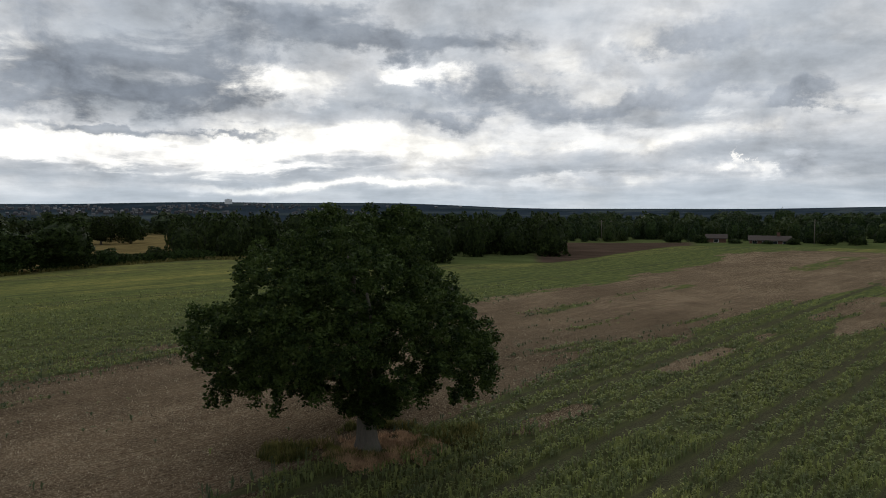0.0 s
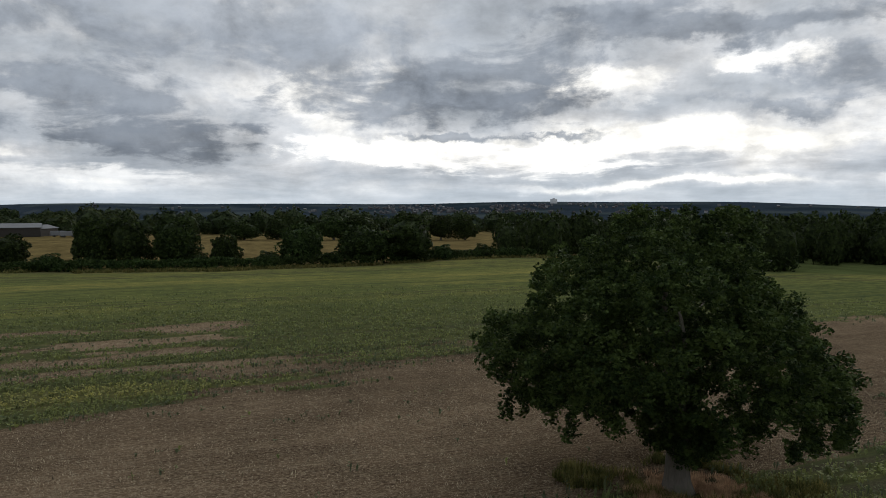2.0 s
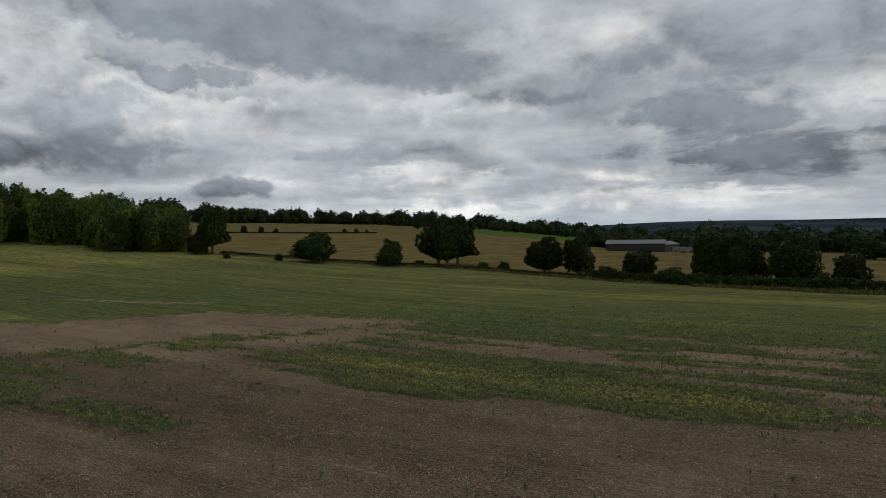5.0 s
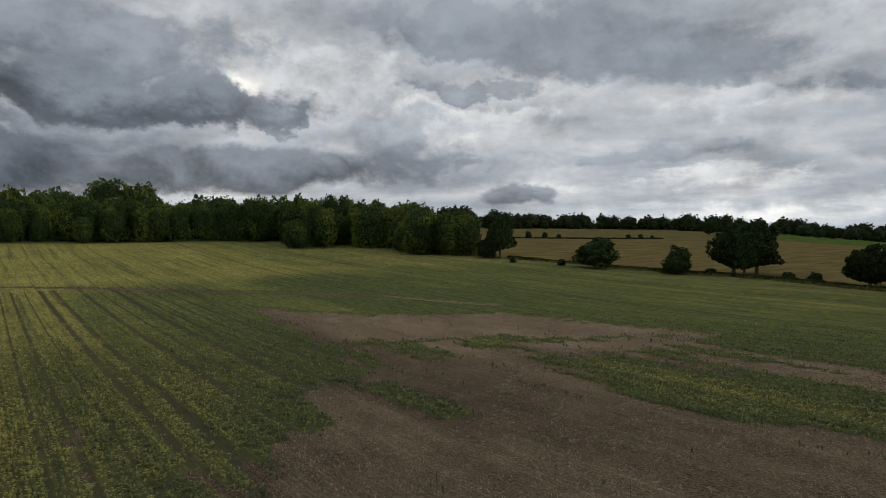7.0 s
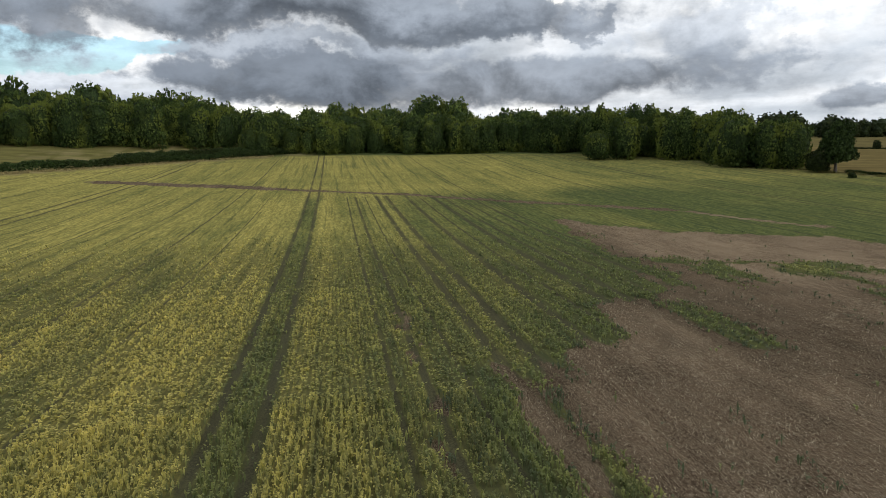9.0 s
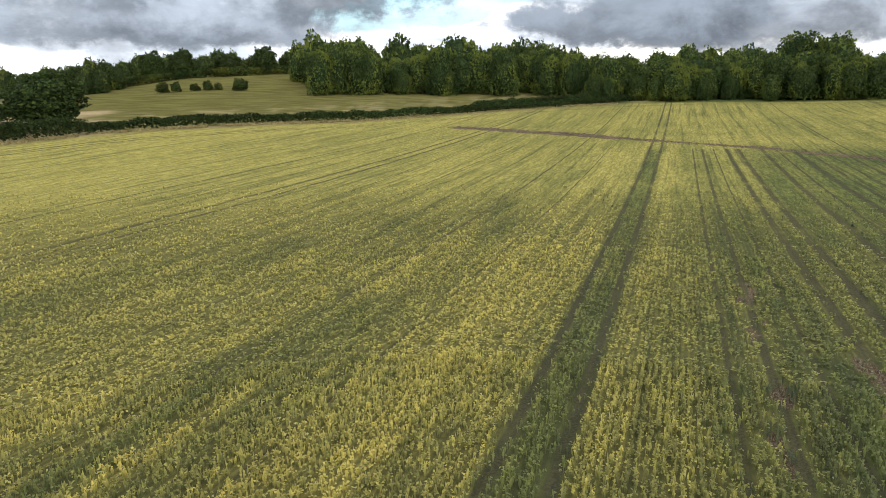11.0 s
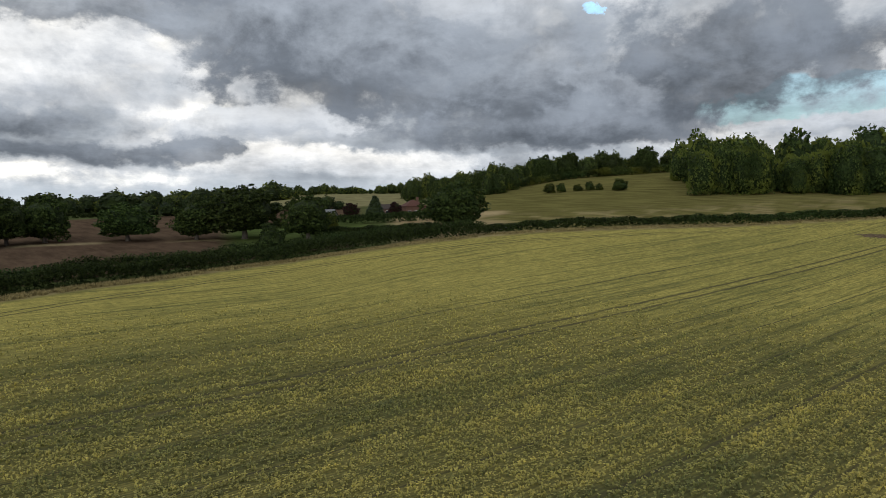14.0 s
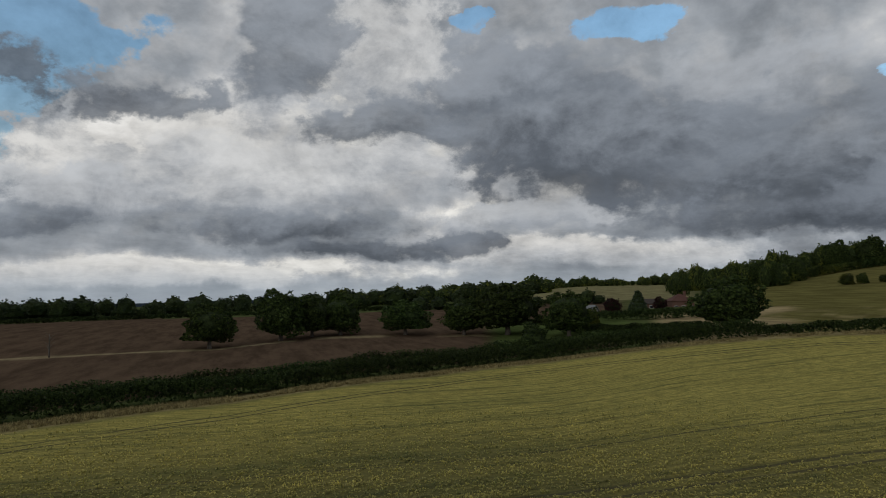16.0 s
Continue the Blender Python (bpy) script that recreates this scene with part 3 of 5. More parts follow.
def bareness(x, y):
    """How bare the crop field is, 0 to 1: a failed strip along the drilling and the patches beside it."""
    a, c = drill_frame(x, y)
    wob = 5.5 * (lattice(a / 13, c / 1.3, 3) - 0.5) + 3.2 * (lattice(a / 4, c / 0.8, 5) - 0.5)
    near = np.interp(a, [-180, -115, -103, -86, -56, -50, -44, -39, -32, -24, -8, 10, 22, 31, 33, 36, 43, 46, 48, 54, 63, 88, 96],
                     [-14, -20.5, -23.2, -25.2, -25.4, -27.1, -28.6, -27.4, -24.3, -23.2, -23.6, -14, -10, -12, -15, -19.6, -21, -25, -28.4, -32, -31, -33, -33.5])
    far = np.interp(a, [-195, -182, -163, -112, -86, -55, -35, -20, -12, -4, 3, 9, 24, 39, 46, 50], [-30, -53, -60, -51, -51.5, -52, -49, -47.3, -45, -44.6, -41.8, -39.6, -39.2, -41.2, -45, -48])
    main = smooth01((near - c + wob) / 3.0 + 0.5) * smooth01((c - far + wob) / 3.0 + 0.5) * smooth01((52 - a + wob) / 8) * smooth01((a + 195) / 20)
    streak = lattice(a / 20, c / 1.9, 9) * 0.6 + lattice(a / 6, c / 1.1, 11) * 0.4
    # the far end of the strip, open but for a line of weeds and an island of plants
    low_edge = np.interp(a, [44, 48, 55, 58, 63], [-63, -54.5, -48, -38.5, -31])
    top_edge = np.interp(a, [44, 48, 57, 69, 78, 84, 94], [-68, -67, -63.5, -59, -46.5, -40.5, -35.5])
    end_near = np.interp(a, [40, 46, 54, 63, 77, 96], [-29, -29, -32, -30.8, -32.2, -33.4])
    end = smooth01((end_near - c + wob) / 3.0 + 0.5) * smooth01((c - top_edge + wob) / 3.0 + 0.5) * box_soft(a, 40, 95, 6)
    weedy = box_soft(c - low_edge + wob, -1.0, 6.0, 3.0) * box_soft(a, 42, 62, 4)
    island = np.maximum(box_soft(c, -38.6, -34.2, 1.8) * box_soft(a, 34, 57, 4), box_soft(c, -46.0, -41.2, 1.6) * box_soft(a, 40, 54, 4))
    end = end * (1 - 0.75 * weedy) * (1 - 0.85 * island)
    side = box_soft(c, -61.5, -50.5, 3) * box_soft(a, -5, 46, 8) * smooth01((streak - 0.42) / 0.14) * 0.95
    thin = box_soft(c, -71, -61, 3) * box_soft(a, -6, 62, 10) * smooth01((streak - 0.52) / 0.12) * 0.85
    ragged = box_soft(c, -54, -46, 4) * box_soft(a, -34, 0, 8) * (0.34 + 0.5 * smooth01((streak - 0.45) / 0.15))
    # clumps left standing on the bare strip
    clump = box_soft(c, -27.2, -24.2, 1.4) * box_soft(a, 30.5, 43, 3)
    tongue = box_soft(a, -95, -55, 8) * box_soft(c, -42.5, -39, 2) + box_soft(a, -80, -48, 8) * box_soft(c, -33.5, -32.4, 1.0) + box_soft(a, -170, -125, 10) * box_soft(c, -40, -33, 3)
    main = main * (1 - 0.85 * clump) * (1 - 0.7 * smooth01((streak - 0.35) / 0.15) * np.clip(tongue, 0, 1))
    # bare lengths beside the wheel tracks near the oak
    scar = box_soft(c, -20.6, -19.0, 0.8) * box_soft(a, -70, -26, 5) * smooth01((lattice(a / 5, c / 3, 71) - 0.42) / 0.12) * 0.95
    scar = np.maximum(scar, box_soft(c, -19.5, -12.5, 3) * box_soft(a, -95, -64, 6) * smooth01((streak - 0.46) / 0.12))
    seam = box_soft(c, -5.9, -4.2, 0.7) * box_soft(a, 8, 46, 8) * smooth01((lattice(a / 2, c / 0.6, 73) - 0.60) / 0.12) * 0.6
    path = a - np.interp(c, [-66, -57, -43, -34, -25, -16, -6, 4, 14.5, 23, 40, 54, 70], [77, 100, 115, 123, 132, 142, 147, 153, 158, 165, 171, 174, 173])
    wide = 1.9 + 1.9 * smooth01((c - 4) / 20)
    cross = box_soft(path + 1.6 * (lattice(c / 6, a / 6, 78) - 0.5), -wide, wide, 3.0) * box_soft(c, -68, 60, 8) * (0.75 + 0.4 * (lattice(c / 5, a / 5, 77) - 0.3))
    return np.clip(np.maximum.reduce([main, end, side, thin, ragged, scar, seam, cross]), 0, 1)


def ripeness(x, y):
    """How far the crop has yellowed, 0 to 1."""
    a, c = drill_frame(x, y)
    n = lattice(a / 60, c / 16, 21) * 0.4 + lattice(a / 18, c / 5, 23) * 0.25 + lattice(a / 70, c / 1.1, 24) * 0.5 + lattice(a / 110, c / 2.7, 25) * 0.4 - 0.27
    # bed by bed across the drilling
    bed = np.interp(c, [-150, -90, -75, -66, -50, -46, -40, -30, -23, -17, -12.2, -11.6, -9.7, -9, -6, -3.2, -0.6, 0.2, 2.1, 2.4, 4.9, 5.2, 7.6, 8.4, 12.6, 13.4, 16, 19, 22, 32, 60, 90],
                    [0.34, 0.33, 0.24, 0.12, 0.14, 0.42, 0.40, 0.24, 0.28, 0.36, 0.40, 0.47, 0.47, 0.42, 0.45, 0.48, 0.52, 0.68, 0.68, 0.36, 0.36, 0.66, 0.66, 0.80, 0.80, 0.64, 0.52, 0.62, 0.68, 0.68, 0.68, 0.72])
    beyond = smooth01((a - 120) / 35)
    bed = bed * (1 - beyond) + beyond * (0.60 - 0.12 * smooth01((-40 - c) / 40))
    south = smooth01((-5 - a) / 25) * box_soft(c, -24, 60, 8)
    bed = bed * (1 - south) + south * (0.02 + 0.22 * lattice(a / 40, c / 2.4, 27))
    gold = 0.16 * smooth01((lattice(a / 14, c / 1.8, 29) - 0.55) / 0.15) * box_soft(c, 5.5, 20, 4) * box_soft(a, 5, 100, 20)
    dark = 0.13 * smooth01((lattice(a / 14, c / 1.2, 28) - 0.55) / 0.15) * box_soft(c, 5.5, 40, 6) * box_soft(a, 5, 110, 20)
    ang = math.radians(DRILL)
    ox, oy = -math.cos(ang) * 2.0, -math.sin(ang) * 2.0
    thin = np.maximum(bareness(x + ox, y + oy), bareness(x - ox, y - oy)) * (1 - beyond)
    az, r = polar(x, y)
    margin = 0.12 * smooth01((40 - round_table(az, AZ, R_EDGE) + r) / 25) * box_soft(az, 150, 300, 10)
    west = -0.06 * box_soft(az, 205, 300, 24)
    return np.clip(bed + gold - dark + margin + west + (n - 0.5) * 0.26 - 0.20 * thin, 0, 1)


def land_colour(x, y):
    """Base colours of the land round the crop field."""
    az, r = polar(x, y)
    a2 = (az + 180) % 360 - 180
    re = round_table(az, AZ, R_EDGE)
    n = lattice(x / 40, y / 40, 31) * 0.6 + lattice(x / 11, y / 11, 33) * 0.4
    col = np.empty((len(r), 3))
    col[:] = (0.085, 0.105, 0.038)

    def lay(mask, rgb):
        m = np.clip(mask, 0, 1)[:, None]
        col[:] = col * (1 - m) + np.array(rgb) * m
    # stubble fields to the east and on the north hill
    lay(box_soft(a2, 14, 72, 3) * (r < 420), (0.160, 0.122, 0.052))
    lay(box_soft(a2, 62, 103, 3) * (r < 470), (0.165, 0.128, 0.052))
    lay(box_soft(a2, 80, 118, 3) * (r > 420) * (r < 640), (0.150, 0.124, 0.052))
    lay(box_soft(a2, 60, 76, 2) * (r > 430) * (r < 700), (0.085, 0.125, 0.032))
    # pasture with worn, dry swathes
    lay(box_soft(az, 146, 190, 3) * (r < 520), (0.150, 0.136, 0.046))
    lay(box_soft(az, 148, 190, 4) * smooth01((n - 0.42) / 0.3) * smooth01((re + 90 - r) / 50) * 0.6, (0.23, 0.195, 0.088))
    lay(box_soft(az, 184, 194, 2) * (r > re + 4) * (r < 235) * smooth01((n - 0.3) / 0.2), (0.36, 0.28, 0.15))
    lay(box_soft(az, 191, 206, 2) * (r > 330) * (r < 640), (0.23, 0.21, 0.105))
    fine = lattice(x / 9, y / 2.2, 35) * 0.6 + lattice(x / 3, y / 1.2, 37) * 0.4
    lay(box_soft(az, 148, 190, 4) * smooth01((fine - 0.52) / 0.10) * smooth01((re + 75 - r) / 30) * 0.6, (0.30, 0.245, 0.12))
    # ploughed land beyond the lane
    lay(box_soft(az, 197, 275, 3) * (r > re + 12) * (r < 330 + 60 * smooth01((az - 225) / 15)), (0.104, 0.071, 0.047))
    strip = r - np.interp(az, [198, 206, 212, 222, 231, 246, 270], [178, 186, 192, 197, 180, 184, 190])
    lay(box_soft(strip, -1.6, 1.6, 1.5) * box_soft(az, 199, 275, 2), (0.28, 0.225, 0.13))
    lay(box_soft(az, 196, 208, 2) * box_soft(r, 158, 240, 8), (0.085, 0.115, 0.036))
    # the dark tilled corner in the south
    lay(box_soft(az, 339.0, 352, 1.0) * (r > re + 0.5) * (r < 228), (0.078, 0.055, 0.040))
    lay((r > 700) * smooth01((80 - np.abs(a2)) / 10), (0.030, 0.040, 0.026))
    # far land: the blue haze of distance is put into its base colour
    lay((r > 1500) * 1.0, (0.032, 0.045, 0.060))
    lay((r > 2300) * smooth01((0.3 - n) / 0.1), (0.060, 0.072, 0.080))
    # distant woods and paler fields in strips, haze painted into their colours
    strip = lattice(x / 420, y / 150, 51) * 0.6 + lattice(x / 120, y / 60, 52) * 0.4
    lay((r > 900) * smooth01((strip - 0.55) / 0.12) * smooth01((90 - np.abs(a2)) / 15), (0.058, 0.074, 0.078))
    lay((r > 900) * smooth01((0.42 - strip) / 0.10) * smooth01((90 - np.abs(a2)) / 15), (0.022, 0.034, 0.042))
    # tone of the field's bare soil: paler where straw lies thick
    al, ac = drill_frame(x, y)
    tone = 0.5 + 0.22 * (lattice(al / 16, ac / 5, 45) - 0.5) + 0.16 * (lattice(al / 5, ac / 1.6, 47) - 0.5)
    tone = tone + 0.24 * box_soft(ac, -68, -34, 6) * box_soft(al, 44, 98, 12) + 0.20 * box_soft(ac, -70, -50, 6) * box_soft(al, -8, 50, 10) + 0.14 * smooth01((-45 - al) / 30)
    m = np.clip((re - 8 - r) / 4, 0, 1)[:, None]
    col[:] = col * (1 - m) + np.column_stack([tone, tone * 0.985, tone * 0.96]) * m
    # grassy margin
    margin = box_soft(r - re, -1.0, 5.5, 1.5) * box_soft(az, 140, 300, 4)
    lay(margin, (0.27, 0.22, 0.105))
    lay(box_soft(r - re, -2.0, 4, 2) * box_soft(a2, 10, 100, 4), (0.16, 0.15, 0.065))
    return col


def build_ground():
    radii = [0.0]
    r = 4.0
    while r < 4700:
        radii.append(r)
        r *= 1.05 if r < 14 else 1.021 if r < 90 else 1.015 if r < 190 else 1.03 if r < 330 else 1.06
    radii = np.array(radii[1:])
    n_az = 800
    angles = np.linspace(0, 2 * np.pi, n_az, endpoint=False)
    R, A = np.meshgrid(radii, angles, indexing="ij")
    x, y = (CX - np.sin(A) * R).ravel(), (CY + np.cos(A) * R).ravel()
    z = height(x, y)
    az, rr = polar(x, y)
    re = round_table(az, AZ, R_EDGE)
    z = z + 0.10 * (lattice(x / 3.1, y / 3.1, 41) - 0.5) * (rr < 300) + 0.5 * (lattice(x / 30, y / 30, 43) - 0.5) * smooth01((rr - 60) / 200)
    verts = np.column_stack([x, y, z])
    verts = np.vstack([verts, [[CX, CY, 0.0]]])
    k, i = np.meshgrid(np.arange(len(radii) - 1), np.arange(n_az), indexing="ij")
    j = (i + 1) % n_az
    quads = np.stack([k * n_az + i, k * n_az + j, (k + 1) * n_az + j, (k + 1) * n_az + i], -1).reshape(-1, 4)[:, ::-1]
    mesh = bpy.data.meshes.new("ground")
    centre = len(verts) - 1
    tris = [(centre, a, b) for a, b in zip(range(n_az), list(range(1, n_az)) + [0])]
    mesh.from_pydata(verts.tolist(), [], quads.tolist() + tris)
    for p in mesh.polygons:
        p.use_smooth = True
    crop = (rr < re).astype(float)
    crop = np.clip((re - rr) / 2.5, 0, 1)
    cov = np.column_stack([bareness(x, y), ripeness(x, y), crop, np.clip((re - rr) / 60, 0, 1)])
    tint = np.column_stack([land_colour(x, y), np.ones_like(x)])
    for name, data in (("cover", cov), ("tint", tint)):
        att = mesh.color_attributes.new(name, "FLOAT_COLOR", "POINT")
        full = np.vstack([data, data[:1]])
        att.data.foreach_set("color", full.astype(np.float32).ravel())
    mesh.materials.append(M_GROUND)
    if mesh.polygons[0].normal.z < 0:
        mesh.flip_normals()
    tagged(new("ground", mesh), "rolling farmland with half-failed green and yellow crop", "ground", kind="structure")


build_ground()


# ---------------------------------------------------------------- foliage in arrays
def leaf_quads(centres, size, rng, facing=None, loose=0.6):
    """Leaves, one quad each: turned at random, or lying loosely on a surface that faces that way."""
    n = len(centres)
    d = rng.normal(size=(n, 3))
    if facing is not None:
        nn = facing + rng.normal(size=(n, 3)) * loose
        nn /= np.linalg.norm(nn, axis=1)[:, None]
        d -= nn * (d * nn).sum(1)[:, None]
        d /= np.linalg.norm(d, axis=1)[:, None]
        e = np.cross(nn, d)
    else:
        d[:, 2] *= 0.6
        d /= np.linalg.norm(d, axis=1)[:, None]
        e = rng.normal(size=(n, 3))
        e -= d * (e * d).sum(1)[:, None]
        e /= np.linalg.norm(e, axis=1)[:, None]
    s = (size * rng.uniform(0.6, 1.4, n))[:, None]
    w = s * rng.uniform(0.5, 0.85, (n, 1))
    v = np.stack([centres - d * s * 0.5, centres + e * w * 0.5 + d * s * 0.08, centres + d * s * 0.5, centres - e * w * 0.5 + d * s * 0.08], 1)
    return v.reshape(-1, 3)


def ball_triangles(level):
    bm = bmesh.new()
    bmesh.ops.create_icosphere(bm, subdivisions=level, radius=1.0)
    bmesh.ops.triangulate(bm, faces=bm.faces)
    t = np.array([[v.co[:] for v in f.verts] for f in bm.faces]).reshape(-1, 3)
    bm.free()
    return t


BALL, PEBBLE = ball_triangles(2), ball_triangles(1)


def cores(lobes, rng, shrink=0.84):
    """The dense inside of a crown: lumpy bodies within its lobes."""
    out = []
    for x, y, z, r in lobes:
        ball = BALL if r > 0.2 else PEBBLE
        k = 1 + 0.12 * np.sin(ball * 5 + rng.uniform(0, 6)).sum(1, keepdims=True)
        out.append(ball * k * r * shrink + np.array([x, y, z]))
    return np.vstack(out)


def shell_points(lobes, n, rng, depth=0.35, floor=-9.0, normals=False):
    """Points on and a little inside the outer skin of a heap of lobes (x, y, z, radius)."""
    lobes = np.asarray(lobes, float)
    w = lobes[:, 3] ** 2
    pick = rng.choice(len(lobes), n * 2, p=w / w.sum())
    d = rng.normal(size=(n * 2, 3))
    d /= np.linalg.norm(d, axis=1)[:, None]
    rad = lobes[pick, 3] * (1 - depth * rng.random(n * 2) ** 1.6)
    p = lobes[pick, :3] + d * rad[:, None]
    keep = p[:, 2] > floor
    for q in lobes:
        inside = np.linalg.norm(p - q[:3], axis=1) < q[3] * 0.72
        keep &= ~inside
    return (p[keep][:n], d[keep][:n]) if normals else p[keep][:n]


def mesh_of(name, verts, mats, n=4, tris=None, inside=None):
    mesh = bpy.data.meshes.new(name)
    verts = np.asarray(verts, np.float32)
    nq = len(verts) // n
    starts = np.arange(0, len(verts), n, dtype=np.int32)
    if tris is not None:
        starts = np.concatenate([starts, len(verts) + np.arange(0, len(tris), 3, dtype=np.int32)])
        verts = np.vstack([verts, np.asarray(tris, np.float32)])
    mesh.vertices.add(len(verts))
    mesh.vertices.foreach_set("co", verts.ravel())
    mesh.loops.add(len(verts))
    mesh.loops.foreach_set("vertex_index", np.arange(len(verts), dtype=np.int32))
    mesh.polygons.add(len(starts))
    mesh.polygons.foreach_set("loop_start", starts.astype(np.int32))
    mesh.update(calc_edges=True)
    mesh.materials.append(mats)
    if inside:
        mesh.materials.append(inside)
        mesh.polygons.foreach_set("material_index", (np.arange(len(starts)) >= nq).astype(np.int32))
    return mesh


def tube(bm, points, radii, sides=9, wob=0.0, rng=None):
    """A tapered limb along points."""
    rings = []
    for k, (p, r) in enumerate(zip(points, radii)):
        p = Vector(p)
        a = Vector(points[min(k + 1, len(points) - 1)]) - Vector(points[max(k - 1, 0)])
        a.normalize()
        u = a.orthogonal().normalized() if abs(a.z) < 0.99 else Vector((1, 0, 0))
        v = a.cross(u)
        ring = []
        for s in range(sides):
            q = 2 * math.pi * s / sides
            rr = r * (1 + (wob * math.sin(3 * q + 1.3 * k) if wob else 0))
            ring.append(bm.verts.new(p + (u * math.cos(q) + v * math.sin(q)) * rr))
        rings.append(ring)
    for a, b in zip(rings, rings[1:]):
        for s in range(sides):
            f = bm.faces.new((a[s], a[(s + 1) % sides], b[(s + 1) % sides], b[s]))
            f.smooth = True
    bm.faces.new(rings[-1])
    bm.faces.new(list(reversed(rings[0])))
    bmesh.ops.recalc_face_normals(bm, faces=bm.faces)


def part(name, bm, mat, parent, label=""):
    mesh = bpy.data.meshes.new(name)
    bm.to_mesh(mesh)
    bm.free()
    mesh.materials.append(mat)
    ob = new(name, mesh)
    ob.parent = parent
    if label:
        tagged(ob, label)
    return ob


def bent(a, b, sag, n, rng, jit=0.15):
    a, b = np.array(a, float), np.array(b, float)
    pts = []
    for k in range(n + 1):
        f = k / n
        p = a + (b - a) * f + np.array([0, 0, sag * math.sin(math.pi * f)])
        if 0 < k < n:
            p = p + rng.normal(size=3) * jit
        pts.append(tuple(p))
    return pts


# ---------------------------------------------------------------- the old oak in the field
def build_oak():
    rng = np.random.default_rng(7)
    x0, y0 = -3.5, 29.2
    oak = tagged(new("oak_tree"), "broad dark green oak tree standing alone in the crop field", "tree")
    oak.location = (x0, y0, ground_z(x0, y0) - 0.05)
    bm = bmesh.new()
    tube(bm, [(0, 0, -0.1), (0, 0, 0.15), (0.0, 0, 0.6), (0.02, 0, 1.3), (0.05, 0.05, 2.2), (0.0, 0.1, 3.2), (-0.1, 0.1, 4.4)], [0.80, 0.64, 0.50, 0.45, 0.45, 0.50, 0.42], 18, 0.05)
    part("trunk", bm, M_BARK, oak, "thick grey-brown ridged oak trunk")
    # lobes: to the side, away, up, radius
    side = [(-1.8, 10.25, 1.0), (0.1, 10.0, 1.1), (1.9, 10.25, 1.0), (-0.2, 8.8, 1.8), (2.2, 8.8, 1.1), (-2.8, 9.0, 1.2), (-4.2, 8.6, 1.0), (-4.9, 8.1, 0.7), (-3.2, 7.5, 1.5), (0.5, 7.3, 2.2), (3.0, 7.3, 1.3), (4.2, 6.6, 0.8),
            (-1.5, 6.4, 2.1), (-4.4, 6.1, 1.5), (-6.1, 6.1, 1.15), (-7.1, 5.3, 1.1), (-7.8, 5.1, 0.5), (-5.6, 4.7, 1.4), (-3.6, 4.6, 1.6), (-1.2, 4.7, 1.5), (1.6, 5.4, 1.7), (3.6, 5.4, 1.35), (5.0, 5.0, 1.05), (5.6, 4.5, 0.65),
            (-6.2, 3.9, 0.9), (-6.3, 3.2, 0.4), (-4.4, 3.5, 0.95), (-2.8, 3.4, 0.95), (-1.6, 3.3, 0.6), (4.5, 3.8, 0.65), (4.6, 3.1, 0.35), (5.5, 3.7, 0.45), (0.5, 4.6, 1.2), (0.1, 3.9, 0.9), (2.9, 4.0, 0.65), (1.9, 3.5, 0.45), (2.4, 3.1, 0.28)]
    lobes = []
    for sx_, sz_, sr_ in side:
        # each lobe is repeated round the crown; those towards the light hang lower
        spread = max(0.0, 6.4 * math.sqrt(max(0.0, 1 - (sx_ / 8.2) ** 2)) * min(1.0, (11.6 - sz_) / 5.0))
        for q in (-1.0, -0.5, 0.0, 0.5, 1.0):
            dy = q * spread + rng.uniform(-0.5, 0.5)
            drop = 0.29 * max(0.0, -dy) if sz_ < 6 else 0.1 * max(0.0, -dy)
            lobes.append((sx_ * (1 - 0.12 * abs(q)) + rng.uniform(-0.3, 0.3), dy, sz_ + drop - 0.06 * max(0.0, dy), sr_ * rng.uniform(0.62, 0.98)))
    limbs = [l for l in lobes if l[3] > 1.45][::3]
    for k, l in enumerate(limbs):
        bm = bmesh.new()
        z1 = 2.6 + 1.6 * (k % 5) / 5
        pts = bent((0, 0, z1), (l[0] * 0.85, l[1] * 0.85, l[2]), 0.35, 6, rng, 0.22)
        tube(bm, pts, [0.26 * (1 - f / 7.5) for f in range(7)], 7)
        part("limb", bm, M_BARK, oak)
    clumps = shell_points(lobes, 2700, rng, 0.4, 1.8)
    # a shaggy lower burr round the trunk and drooping tips
    burr = shell_points([(0.05, -0.2, 2.8, 1.0), (0.5, -0.5, 2.15, 0.8), (-0.6, -0.3, 2.7, 0.8), (0.95, -0.3, 2.4, 0.65), (0.1, -0.6, 3.4, 0.8)], 230, rng, 0.6, 1.0)
    hang = []
    for sx_, sy_, sz_, sr_ in lobes:
        if sz_ < 5.2 and rng.random() < 0.75:
            a, drop = rng.uniform(0, 6.28), rng.uniform(0.25, 0.8)
            for f in np.linspace(0, 1, 5):
                hang.append((sx_ + math.cos(a) * sr_ * 0.6, sy_ + math.sin(a) * sr_ * 0.6, sz_ - sr_ * 0.7 - drop * f))
    clumps = np.vstack([clumps, burr, np.array(hang) + rng.normal(size=(len(hang), 3)) * 0.08])
    leaves = []
    for c in clumps:
        rad = rng.uniform(0.20, 0.46)
        n = int(165 * rad)
        d = rng.normal(size=(n, 3))
        d /= np.linalg.norm(d, axis=1)[:, None]
        p = c + d * (rad * rng.random((n, 1)) ** 0.45) * np.array([1, 1, 0.75])
        leaves.append(p)
    pts = np.vstack(leaves)
    ob = new("crown", mesh_of("crown", leaf_quads(pts, 0.145, rng), M_OAK))
    ob.parent = oak
    tagged(ob, "dense dark green lobed oak foliage")


build_oak()


